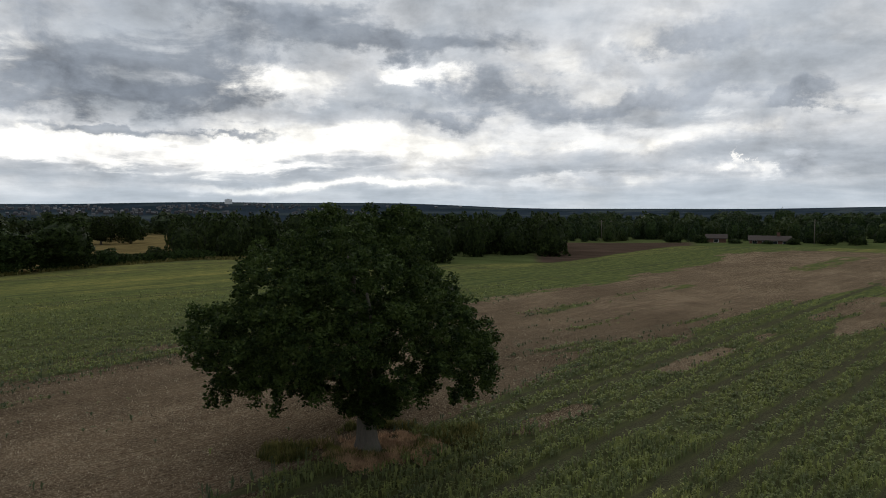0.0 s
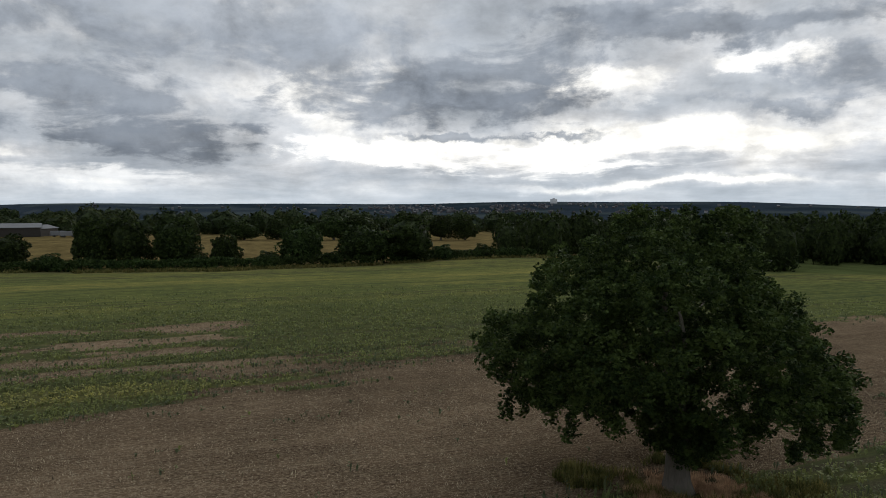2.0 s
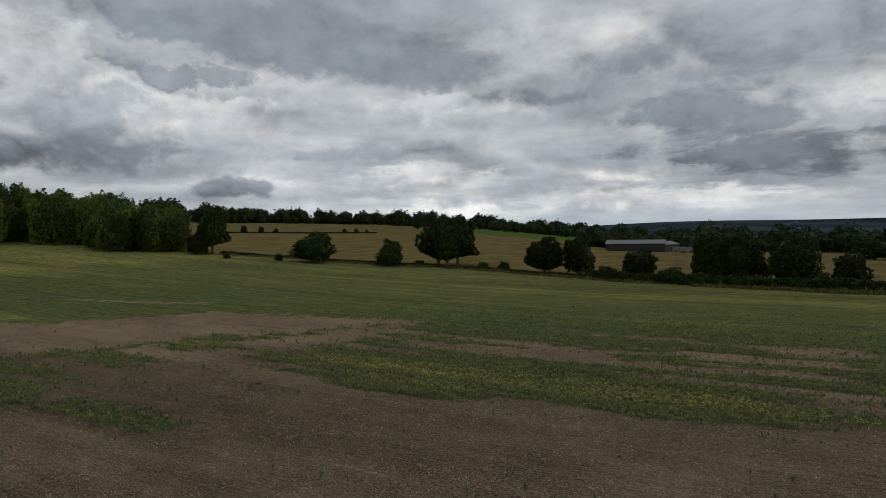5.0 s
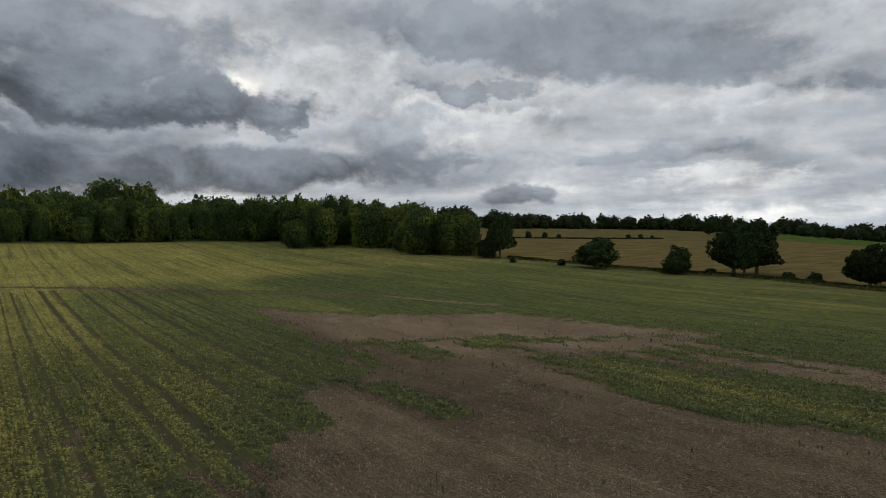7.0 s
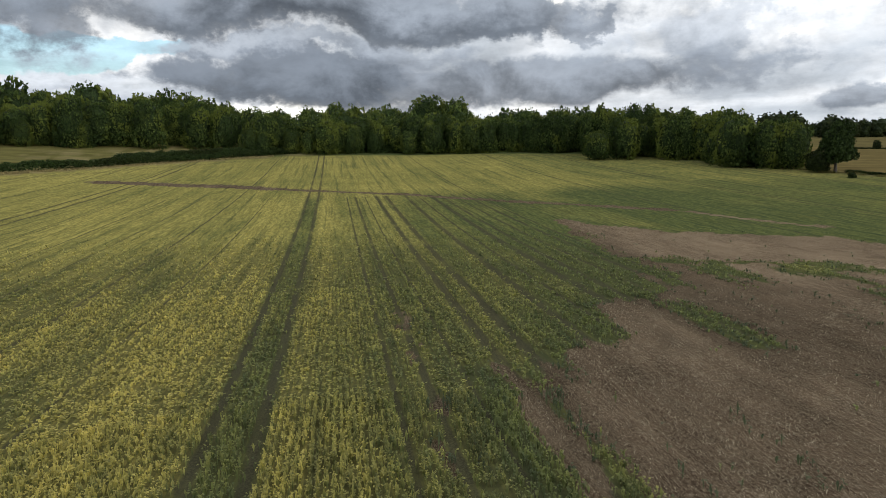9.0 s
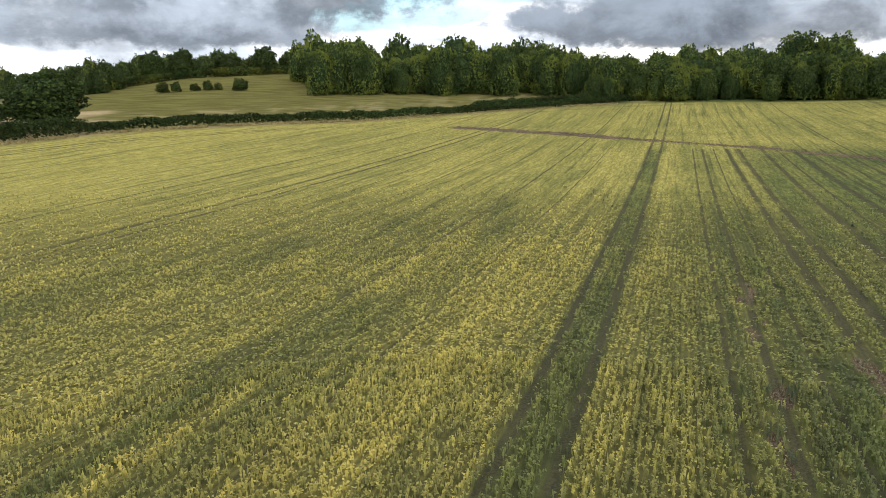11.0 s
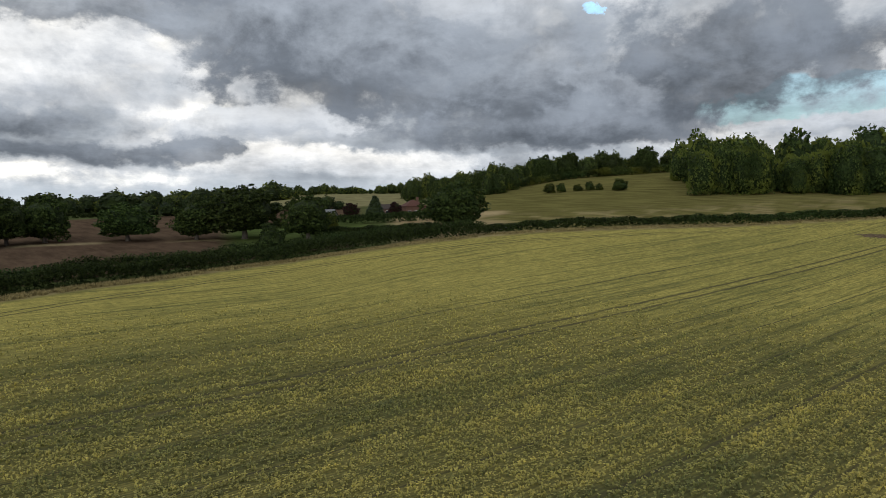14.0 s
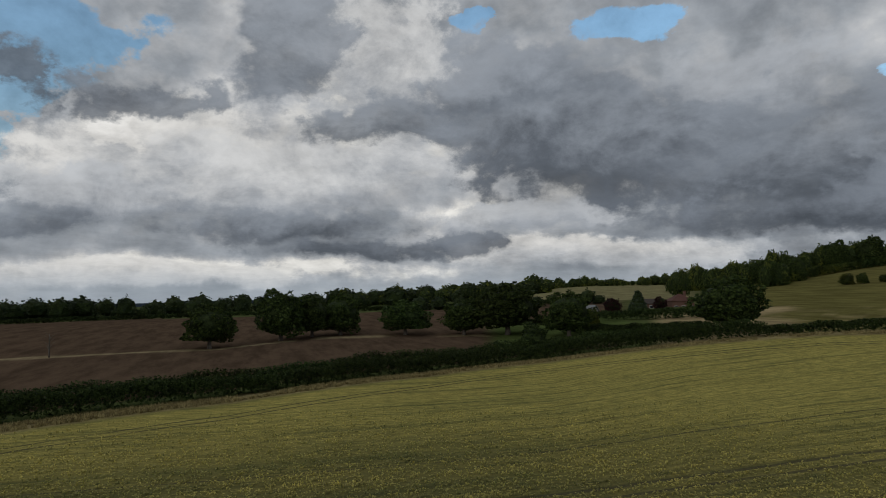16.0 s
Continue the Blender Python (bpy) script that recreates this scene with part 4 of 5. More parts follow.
# ---------------------------------------------------------------- trees of the hedges and fields
def crown_lobes(rng, kind):
    lobes = []
    for k in range(12):
        z = 0.12 + 0.8 * k / 12
        for q in range(5):
            a = rng.uniform(0, 6.28)
            rr = 0.36 * (1 - z) + 0.03
            lobes.append((math.cos(a) * rr * 0.7, math.sin(a) * rr * 0.7, z, rr * 0.6 + 0.03))
    return lobes


def clumped_crown(seed, level, n, size, low=0.14, mid=0.5, slim=1.0, lobes=26, bold=1.0, inner=0.91):
    """A unit crown, 1 wide and 1 high: a dense body of rounded boughs with creases between them, and leaves all over it."""
    rng = np.random.default_rng(seed)
    axis = rng.normal(size=(lobes, 3))
    axis[:, 2] += 0.35
    axis /= np.linalg.norm(axis, axis=1)[:, None]
    width, amp = rng.uniform(0.20, 0.42, lobes), rng.uniform(0.14, 0.40, lobes) * bold
    phase = rng.uniform(0, 6.28, (2, 3))
    # small sprays over the boughs
    fine = rng.normal(size=(90, 3))
    fine /= np.linalg.norm(fine, axis=1)[:, None]
    fine_w, fine_a = rng.uniform(0.08, 0.17, 90), rng.uniform(0.02, 0.08 if n > 3000 else 0.05, 90)

    def reach(d):
        ang = np.arccos(np.clip(d @ axis.T, -1, 1))
        near = np.arccos(np.clip(d @ fine.T, -1, 1))
        return 0.62 + (amp * np.exp(-(ang / width) ** 2)).max(1) + (fine_a * np.exp(-(near / fine_w) ** 2)).max(1) + 0.02 * np.sin(d * 15 + phase[0]).sum(1) + 0.012 * np.sin(d[:, [2, 0, 1]] * 31 + phase[1]).sum(1)
    full = np.percentile(reach(axis), 70)

    def place(d, push=1.0):
        p = d * (np.minimum(reach(d) / full, 1.08) * push)[:, None]
        under = np.clip(-d[:, 2], 0, 1)
        broad = 0.5 * slim / (1 - 0.40 * under)
        z = np.where(p[:, 2] > 0, mid + p[:, 2] * (1 - mid), mid - (mid - low) * np.clip(-p[:, 2], 0, 1) ** 0.75)
        return np.column_stack([p[:, 0] * broad, p[:, 1] * broad, np.maximum(z, 0.0)])
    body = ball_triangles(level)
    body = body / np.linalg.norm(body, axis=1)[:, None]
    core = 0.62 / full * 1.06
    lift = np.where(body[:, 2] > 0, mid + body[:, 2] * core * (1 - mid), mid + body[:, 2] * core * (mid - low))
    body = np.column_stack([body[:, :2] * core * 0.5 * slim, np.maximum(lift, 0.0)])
    d = rng.normal(size=(n, 3))
    d /= np.linalg.norm(d, axis=1)[:, None]
    pts = place(d, inner + (1.0 - inner) * rng.random(n) ** 0.7)
    return leaf_quads(pts, size, rng, d, 0.95), body


def unit_crown(seed, kind, n, size):
    if kind != "fir":
        shape = {"round": (0.0, 0.50, 1.0), "tall": (0.08, 0.5, 0.85), "bush": (-0.05, 0.42, 1.0), "open": (0.07, 0.52, 1.0)}[kind]
        return clumped_crown(seed, 3, n, size, *shape, 24, 1.2, 0.82)
    rng = np.random.default_rng(seed)
    lobes = crown_lobes(rng, kind)
    pts, out = shell_points(lobes, n, rng, 0.22, 0.03, True)
    pts = pts + 0.018 * np.sin(pts * 41 + seed) + rng.normal(size=pts.shape) * 0.006
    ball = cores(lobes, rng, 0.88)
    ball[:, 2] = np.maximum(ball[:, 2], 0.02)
    return leaf_quads(pts, size, rng, out, 1.1), ball


CROWNS, CORES = {}, {}
for key, (seed, kind, n, size) in {"round_a": (11, "round", 4600, 0.055), "round_b": (12, "round", 4600, 0.055), "round_c": (15, "round", 4600, 0.055), "tall": (13, "tall", 4600, 0.055), "bush": (14, "bush", 3800, 0.058),
                                   "open": (16, "open", 4600, 0.055), "fir": (17, "fir", 2000, 0.044)}.items():
    CROWNS[key], CORES[key] = unit_crown(seed, kind, n, size)



WOODS = [clumped_crown(200 + k, 2, 2500, 0.053, -0.1, 0.58, 1.0, 30, 0.9, 0.86) for k in range(6)]
MID_WOODS = [clumped_crown(240 + k, 2, 760, 0.088, -0.1, 0.45, 1.0, 22, 0.95, 0.84) for k in range(6)]
FAR_WOODS = [clumped_crown(220 + k, 1, 210, 0.125, -0.1, 0.45, 1.0, 12, 0.8, 0.84) for k in range(6)]
MODELS = {}


def tree(az, r, tall, wide, kind, label, leaf=None, group=""):
    """A tree of unit size built once for each kind, then copied."""
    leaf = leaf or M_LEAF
    key = (kind, leaf.name)
    x, y = way(az, r)
    place = Matrix.Translation((x, y, ground_z(x, y) - 0.1)) @ Matrix.Rotation(radians(az * 37 % 360), 4, "Z") @ Matrix.Diagonal((wide, wide, tall, 1))
    if key in MODELS:
        ms = MODELS[key].scale
        ob = copy_thing(MODELS[key], place @ Matrix.Diagonal((1 / ms[0], 1 / ms[1], 1 / ms[2], 1)))
    else:
        ob = new("bush" if kind == "bush" else "tree")
        rng = np.random.default_rng(len(MODELS) + 50)
        bm = bmesh.new()
        trunk = 0.035 if kind != "bush" else 0.02
        tube(bm, [(0, 0, -0.02), (0, 0, 0.03), (0.005, 0, 0.15), (0, 0.01, 0.35), (0.01, 0, 0.62)], [trunk * 1.5, trunk * 1.1, trunk * 0.9, trunk * 0.7, trunk * 0.3], 8)
        part("trunk", bm, M_BARK, ob)
        if kind not in ("bush", "fir"):
            for k in range(5):
                a = k * 1.26 + 0.4
                bm = bmesh.new()
                tube(bm, bent((0, 0, 0.2 + 0.04 * k), (0.30 * math.cos(a), 0.30 * math.sin(a), 0.5 + 0.06 * k), 0.02, 4, rng, 0.012), [0.018, 0.015, 0.012, 0.008, 0.004], 6)
                part("limb", bm, M_BARK, ob)
        c = new("crown", mesh_of("crown", CROWNS[kind], leaf, 4, CORES[kind], M_INNER_SHADE))
        c.parent = ob
        ob.matrix_basis = place
        MODELS[key] = ob
    return tagged(ob, label, "bush" if kind == "bush" else "tree", group)


KINDS = ["round_a", "round_b", "round_c"]
EAST = [(61.6, 147, 7.2, 7.8), (56.1, 141, 10.3, 8.2), (53.6, 139, 10.6, 8.6), (50.2, 136, 10.5, 9.4), (46.4, 133, 6.8, 6.4), (40.2, 133, 9.0, 9.1), (34.7, 134, 8.6, 12.3), (31.0, 137, 10.8, 11.2), (66.6, 158, 9.7, 8.2), (69.5, 158, 9.7, 9.7)]
for k, (az, r, h, w) in enumerate(EAST):
    tree(az, r, h, w * 1.10, KINDS[k % 3], "dark leafy hedgerow tree beside the crop field", group="trees of the field hedge")
EAST_BUSHES = [(43.0, 132, 3.2, 6.5), (31.7, 138, 3.8, 4.2), (28.0, 143, 3.5, 7.3), (24.5, 148, 3.4, 5.4), (59, 140, 3.2, 7), (48.3, 132, 3.0, 6), (37.6, 131, 3.0, 6), (64.3, 148, 3.0, 6)]
for az, r, h, w in EAST_BUSHES:
    tree(az, r, h, w, "bush", "dark green bush in the field hedge", group="bushes of the field hedge")
FIELD = [(44.8, 271, 8.3, 14), (42.1, 276, 10.6, 13.4), (37.4, 266, 10.2, 15), (35.0, 268, 10.7, 15), (31.2, 270, 9.4, 11), (28.1, 266, 11.1, 12.4), (26.0, 270, 10.6, 11.6)]
for k, (az, r, h, w) in enumerate(FIELD):
    tree(az, r, h, w, KINDS[(k + 1) % 3], "round-headed oak tree standing in pale stubble", group="oaks in the stubble field")
tree(89.6, 184, 9.2, 12.5, "round_b", "spreading oak tree at the crop field's edge")
tree(82.9, 178, 7.6, 8.6, "bush", "round dense tree with leaves to the ground")
for az, r, h, w in [(78.7, 186, 14.2, 12), (77.0, 188, 13.2, 11.5), (77.9, 184, 13.6, 10)]:
    tree(az, r, h, w * 1.15, "open", "tall tree of a close trio at the field's edge", group="trio at the field's edge")
tree(97.7, 206, 15.0, 11.5, "tall", "tall slim tree at the end of the wood")
tree(98.9, 204, 6.5, 7.5, "bush", "dark bush beside the end of the wood")
for az, r, h, w in [(96.6, 192, 1.6, 2.4), (92.4, 188, 2.2, 2.8), (74.8, 172, 2.0, 4.0), (73.0, 168, 2.4, 4.0), (80.4, 184, 1.5, 4.0)]:
    tree(az, r, h, w, "bush", "small bush in the field margin", group="bushes in the field margin")
HILL = [(95.2, 400, 4.5, 5), (93.8, 404, 4, 4.5), (92.6, 405, 3, 4), (86.8, 420, 3, 4), (85.8, 420, 3.2, 4), (84.9, 421, 2.6, 3), (80.4, 520, 13, 12), (78.0, 540, 12, 10), (72.6, 560, 8, 8), (71.7, 565, 7, 6)]
for az, r, h, w in HILL:
    tree(az, r, h, w, "bush" if h < 5 else "round_a", "dark tree or bush on the stubble hill", group="trees on the stubble hill")
PLOUGH = [(223.4, 192, 10.3, 10.7), (221.0, 195, 10.6, 11.5), (215.4, 190, 8.6, 12.8), (210.3, 185, 9.3, 11.4), (206.5, 182, 12.0, 17), (201.3, 172, 10.2, 11.8), (231.7, 175, 9.4, 11.4), (226.0, 186, 12.7, 12.2)]
for k, (az, r, h, w) in enumerate(PLOUGH):
    tree(az, r + 8, h * 1.25, w * 1.30, ("open", "round_b", "open", "round_a")[k % 4], "full-crowned tree in the row between ploughed fields", M_TREE, group="trees between the ploughed fields")
tree(188.6, 165, 13.2, 18.5, "open", "large sunlit oak tree behind the hedge", M_TREE)
tree(204.4, 146, 7.4, 7.8, "bush", "bushy tree growing up out of the hedge", M_HEDGE)
tree(197.6, 240, 6.6, 7.2, "round_a", "dark copper-leaved garden tree", M_RED)
tree(195.5, 240, 9.0, 8.2, "fir", "grey-green fir tree in a garden", M_FIR)
tree(193.7, 255, 5.4, 5.6, "round_b", "dark copper-leaved garden tree", M_RED)
tree(199.4, 205, 5.6, 6.8, "bush", "garden shrub by the lane", M_WOOD)
PASTURE = [(180.3, 330, 5.6, 5.1), (179.3, 330, 5.3, 4.2), (177.9, 330, 3.9, 4.2), (176.9, 330, 5.3, 3.9), (176.1, 330, 3.9, 3.3), (174.4, 325, 6.5, 6.5)]
for az, r, h, w in PASTURE:
    tree(az, r, h * 0.9, w * 1.45, "bush", "small hawthorn in a row across the pasture", M_WOOD, group="hawthorns across the pasture")
TOP = [(180.9, 430, 18.5, 16), (178.7, 432, 18, 18), (175.2, 440, 13.5, 20), (172.3, 445, 18.5, 17), (183.8, 380, 14, 15), (185.8, 370, 13.4, 17), (170.4, 450, 12, 16), (168.2, 330, 20, 18), (165.8, 325, 11, 7)]
for k, (az, r, h, w) in enumerate(TOP):
    tree(az, r, h, w, KINDS[k % 3], "tall tree along the top of the pasture", M_TREE, group="trees at the pasture's top")


# ---------------------------------------------------------------- woods, as masses
def wood(name, label, rows, leaf=None, seed=1):
    """Rows of (azimuth from, to, near, far, height, count, 1 for finer or 2 for fairly fine leaves): crowns in one mesh."""
    rng = np.random.default_rng(seed)
    out, inner = [], []
    for a1, a2, r1, r2, h, count, *rest in rows:
        full = rest[0] if rest else 0
        for k in range(count):
            az = a1 + (a2 - a1) * (k + rng.random()) / count
            r = r1 + (r2 - r1) * rng.random()
            x, y = way(az, r)
            quads, body = (FAR_WOODS, WOODS, MID_WOODS)[full][rng.integers(6)]
            t = h * rng.choice([0.66, 0.80, 0.92, 1.0, 1.06, 1.16] if full else [0.45, 0.6, 0.75, 0.9, 1.05, 1.3]) * rng.uniform(0.93, 1.07)
            w = t * (rng.uniform(0.60, 0.92) if full else rng.uniform(0.9, 1.6))
            b = rng.uniform(0, 6.28)
            cs, sn = math.cos(b), math.sin(b)
            zg = ground_z(x, y)
            for p, heap in ((quads, out), (body, inner)):
                heap.append(np.column_stack([(p[:, 0] * cs - p[:, 1] * sn) * w + x, (p[:, 0] * sn + p[:, 1] * cs) * w + y, (p[:, 2] * 1.08 - 0.08) * t + zg]))
    ob = new(name, mesh_of(name, np.vstack(out), leaf or M_WOOD, 4, np.vstack(inner), M_INNER_SHADE))
    return tagged(ob, label, "woodland", kind="stuff")


wood("woodland", "dense green deciduous wood along the upper field edge", [
    (100.3, 106, 210, 232, 13.5, 15, 1), (104, 116, 232, 285, 16, 34, 1), (112, 145, 272, 288, 14.5, 72, 1), (112, 146, 295, 350, 17.5, 56, 2), (115, 160, 350, 430, 17.5, 40, 2), (125, 170, 430, 560, 19, 30, 2),
    (146, 168, 290, 320, 18, 48, 1), (126.8, 130.5, 330, 345, 21, 6, 1), (146, 170, 340, 420, 22, 44, 2)], seed=3)
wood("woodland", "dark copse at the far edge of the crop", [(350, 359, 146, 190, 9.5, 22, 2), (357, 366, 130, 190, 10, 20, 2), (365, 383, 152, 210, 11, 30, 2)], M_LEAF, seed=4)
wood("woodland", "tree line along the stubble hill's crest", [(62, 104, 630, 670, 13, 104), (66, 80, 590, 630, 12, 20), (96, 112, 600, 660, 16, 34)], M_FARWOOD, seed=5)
wood("woodland", "trees on the skyline above the pasture", [(160, 186, 450, 500, 15, 46, 2), (183, 193, 350, 420, 13, 26, 2), (186, 212, 560, 620, 8, 120), (203, 222, 430, 520, 11, 60)], seed=6)
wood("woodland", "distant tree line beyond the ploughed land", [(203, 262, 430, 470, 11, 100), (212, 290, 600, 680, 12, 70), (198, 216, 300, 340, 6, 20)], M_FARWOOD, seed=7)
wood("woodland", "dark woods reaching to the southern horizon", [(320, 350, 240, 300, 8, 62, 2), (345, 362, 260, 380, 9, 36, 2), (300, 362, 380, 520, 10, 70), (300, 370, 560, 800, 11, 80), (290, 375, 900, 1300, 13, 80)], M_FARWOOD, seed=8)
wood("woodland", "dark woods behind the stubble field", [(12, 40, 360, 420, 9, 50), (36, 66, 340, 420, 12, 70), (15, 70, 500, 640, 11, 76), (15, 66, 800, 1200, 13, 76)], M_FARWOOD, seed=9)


# ---------------------------------------------------------------- hedges
def hedge(label, pts, tall, thick, seed, leaf=None, density=70, size=0.24):
    """A hedge along points (azimuth, radius)."""
    rng = np.random.default_rng(seed)
    P = np.array([way(*p) for p in pts])
    seg = np.linalg.norm(np.diff(P, axis=0), axis=1)
    s = np.concatenate([[0], np.cumsum(seg)])
    n = int(s[-1] * density)
    d = rng.uniform(0, s[-1], n)
    x, y = np.interp(d, s, P[:, 0]), np.interp(d, s, P[:, 1])
    top = tall * (0.72 + 0.5 * lattice(d / 3.0, d * 0, seed) * 0.6 + 0.25 * lattice(d / 9.0, d * 0 + 3, seed))
    a = rng.uniform(0, math.pi, n)
    q = rng.uniform(0.75, 1.0, n)
    off = np.cos(a) * thick * 0.5 * q * (0.8 + 0.5 * lattice(d / 4.0, d * 0 + 7, seed))
    z = np.sin(a) ** 0.55 * top * q
    i = np.clip(np.searchsorted(s, d) - 1, 0, len(seg) - 1)
    t = np.diff(P, axis=0)[i] / seg[i][:, None]
    x, y = x - t[:, 1] * off, y + t[:, 0] * off
    c = np.column_stack([x, y, height(x, y) + z])
    ob = tagged(new("hedge"), label, "hedge")
    x0, y0 = P.mean(0)
    foot = np.array([x0, y0, ground_z(x0, y0)])
    ob.location = foot
    # the dense inside lies lower than the outer leaves
    low = np.column_stack([np.interp(d, s, P[:, 0]), np.interp(d, s, P[:, 1])])
    low = (c[:, :2] - low) * 0.72 + low
    low = np.column_stack([low, height(low[:, 0], low[:, 1]) + z * 0.80])
    cuts = max(1, int(s[-1] / 14))
    which = np.minimum((d / s[-1] * cuts + 0.06 * rng.normal(size=n)).clip(0), cuts - 0.01).astype(int)
    for k in range(cuts):
        m = which == k
        inner = m & (rng.random(n) < 0.3)
        quads = np.vstack([leaf_quads(c[m] - foot, size, rng), leaf_quads(low[inner] - foot, size * 2.2, rng)])
        shrub = new("shrub", mesh_of("shrub", quads, leaf or M_HEDGE))
        shrub.parent = ob
    return ob


def edge_points(a1, a2, off, step=4):
    n = max(2, int(abs(a2 - a1) / step) + 1)
    return [(a, float(round_table(np.array([a]), AZ, R_EDGE)[0]) + off) for a in np.linspace(a1, a2, n)]


hedge("long clipped hedge between crop and lane", edge_points(186, 262, 6), 3.3, 3.6, 21, density=260, size=0.27)
hedge("second hedge on the lane's far side", edge_points(190, 262, 14), 3.2, 3.0, 22, density=130, size=0.31)
hedge("dark hedge between crop and pasture", edge_points(143, 186, 6), 2.5, 2.8, 23, density=120, size=0.38)
hedge("overgrown hedge and scrub below the wood", edge_points(141, 155, 11), 3.0, 4.6, 31, density=130, size=0.42)
hedge("low rough hedge at the foot of the stubble", edge_points(20, 66, 3), 2.2, 3.0, 24, density=110, size=0.36)
hedge("thin hedge bottom along the stubble hill", edge_points(66, 97, 3), 0.9, 1.6, 25, density=70, size=0.3)
hedge("hedge across the ploughed land", [(200, 318), (215, 345), (232, 380), (262, 400)], 2.4, 3.0, 26, M_LEAF, density=60, size=0.6)
hedge("garden hedge near the house", [(187, 205), (194, 215), (199, 222)], 3.0, 3.0, 27, density=110, size=0.42)
hedge("low hedge by the lane bend", [(190, 168), (196, 178), (200, 190)], 2.0, 3.0, 28, density=110, size=0.42)
hedge("dark undergrowth along the pasture crest", [(158, 436), (170, 442), (180, 425), (186, 372)], 5.0, 7.0, 30, M_WOOD, density=60, size=0.9)
hedge("hedgerow across the stubble hill", [(97, 392), (90, 404), (84, 424)], 0.8, 1.5, 29, M_LEAF, density=30, size=0.5)


# ---------------------------------------------------------------- the crop
def crop_tufts():
    """Plants in drilled rows, tall and leafy, yellow at the top; weeds and stragglers where the crop failed."""
    rng = np.random.default_rng(5)
    ang = math.radians(DRILL)
    verts, shade, kind = [], [], []
    # from, to, plants to the square metre, leaves to a plant, leaf width, plants thin out from
    for r1, r2, dens, leaves, wide, fade in ((0.5, 14, 4, 4, 0.16, 99), (14, 30, 27, 4, 0.105, 99), (30, 55, 15, 3, 0.145, 99), (55, 96, 6.0, 3, 0.17, 60)):
        n = int(math.pi * (r2 * r2 - r1 * r1) * dens)
        r = np.sqrt(rng.uniform(r1 * r1, r2 * r2, n))
        t = rng.uniform(0, 2 * np.pi, n)
        x, y = CX - np.sin(t) * r, CY + np.cos(t) * r
        az, _ = polar(x, y)
        re = round_table(az, AZ, R_EDGE)
        al, ac = drill_frame(x, y)
        bare = bareness(x, y)
        rough = 0.75 * (lattice(al / 3.5, ac / 0.7, 61) - 0.5) + 0.5 * (lattice(al / 0.9, ac / 0.45, 62) - 0.5) + rng.normal(size=n) * 0.10
        land = ((az < 252) | (az > 318)) & (r < re - 0.6) & (np.hypot(x + 3.5, y - 29.2) > 2.4) & (rng.random(n) < np.clip((r2 - r) / (r2 - fade), 0, 1) if fade < 99 else True)
        keep = land & (bare + rough < 0.42)
        track = np.full(n, 9.0)
        for c, half in TRAMS + SEAMS:
            track = np.minimum(track, np.abs(ac - c) / half)
        track = np.minimum(track, np.minimum(np.abs(re - r - 9.0), np.abs(re - r - 11.2)) / 0.4)
        keep &= (track + 0.9 * (lattice(al / 1.6, ac / 0.5, 67) - 0.5) > 0.85) | (rng.random(n) < 0.05)
        keep &= lattice(ac / 0.6, al / 16.0, 64) * 0.7 + 0.6 * rng.random(n) > 0.24
        # stragglers and weeds
        tongue = smooth01((lattice(al / 7, ac / 1.6, 63) - 0.76) / 0.15)
        stray = land & ~keep & (track > 0.8) & (bare > 0.12) & (rng.random(n) < 0.16 * tongue + 0.002 + 0.42 * smooth01((0.985 - bare) / 0.45))
        row = np.round(ac / ROW - 0.25)
        snap = (row + 0.25) * ROW + rng.normal(size=n) * 0.035
        snap = np.where(r < 75, snap, ac)
        xs, ys = x - math.cos(ang) * (snap - ac), y - math.sin(ang) * (snap - ac)
        ripe = ripeness(x, y)
        for pick, weed in ((keep, False), (stray, True)):
            px, py, rp = (x[pick], y[pick], ripe[pick]) if weed else (xs[pick], ys[pick], ripe[pick])
            m = len(px)
            z = height(px, py)
            a_, c_ = drill_frame(px, py)
            stand = (0.36 + 0.16 * lattice(a_ / 5, c_ / 1.2, 66)) * (0.55 if wide > 0.14 else 1.0)
            if weed:
                stand = stand * rng.uniform(0.5, 1.5, m)
                rp = np.clip(rp * 0.35 - 0.1, 0, 1)
            for k in range(leaves):
                th = rng.uniform(0, 2 * np.pi, m)
                h = stand * rng.uniform(0.78, 1.12, m)
                w = wide * rng.uniform(0.35, 0.62, m)
                bx, by = px + rng.normal(size=m) * wide * 0.38, py + rng.normal(size=m) * wide * 0.38
                if k == 0:
                    # a stem with its leaves, from the ground to the top
                    lean = rng.uniform(0.01, 0.11, m)
                    za, zb, zc = z - 0.02, z + h * 0.60, z + h
                else:
                    # spreading leaves and ears, in tiers
                    lean = wide * rng.uniform(0.7, 1.35, m)
                    tier = h * rng.uniform(0.55, 1.0, m)
                    za, zb, zc = z + tier * 0.86, z + tier, z + tier * rng.uniform(0.82, 1.06, m)
                tx, ty = bx + np.cos(th) * lean, by + np.sin(th) * lean
                mx_, my_ = (bx + tx) / 2, (by + ty) / 2
                qx, qy = -np.sin(th) * w, np.cos(th) * w
                v = np.stack([np.column_stack([bx, by, za]), np.column_stack([mx_ + qx, my_ + qy, zb]), np.column_stack([tx, ty, zc]), np.column_stack([mx_ - qx, my_ - qy, zb])], 1)
                verts.append(v.reshape(-1, 3))
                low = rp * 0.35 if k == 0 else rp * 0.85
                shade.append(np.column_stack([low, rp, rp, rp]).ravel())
                kind.append(np.full(4 * m, 1.0 if weed else 0.0))
    V, al = np.vstack(verts), np.concatenate(shade)
    mesh = mesh_of("crop", V, crop_material())
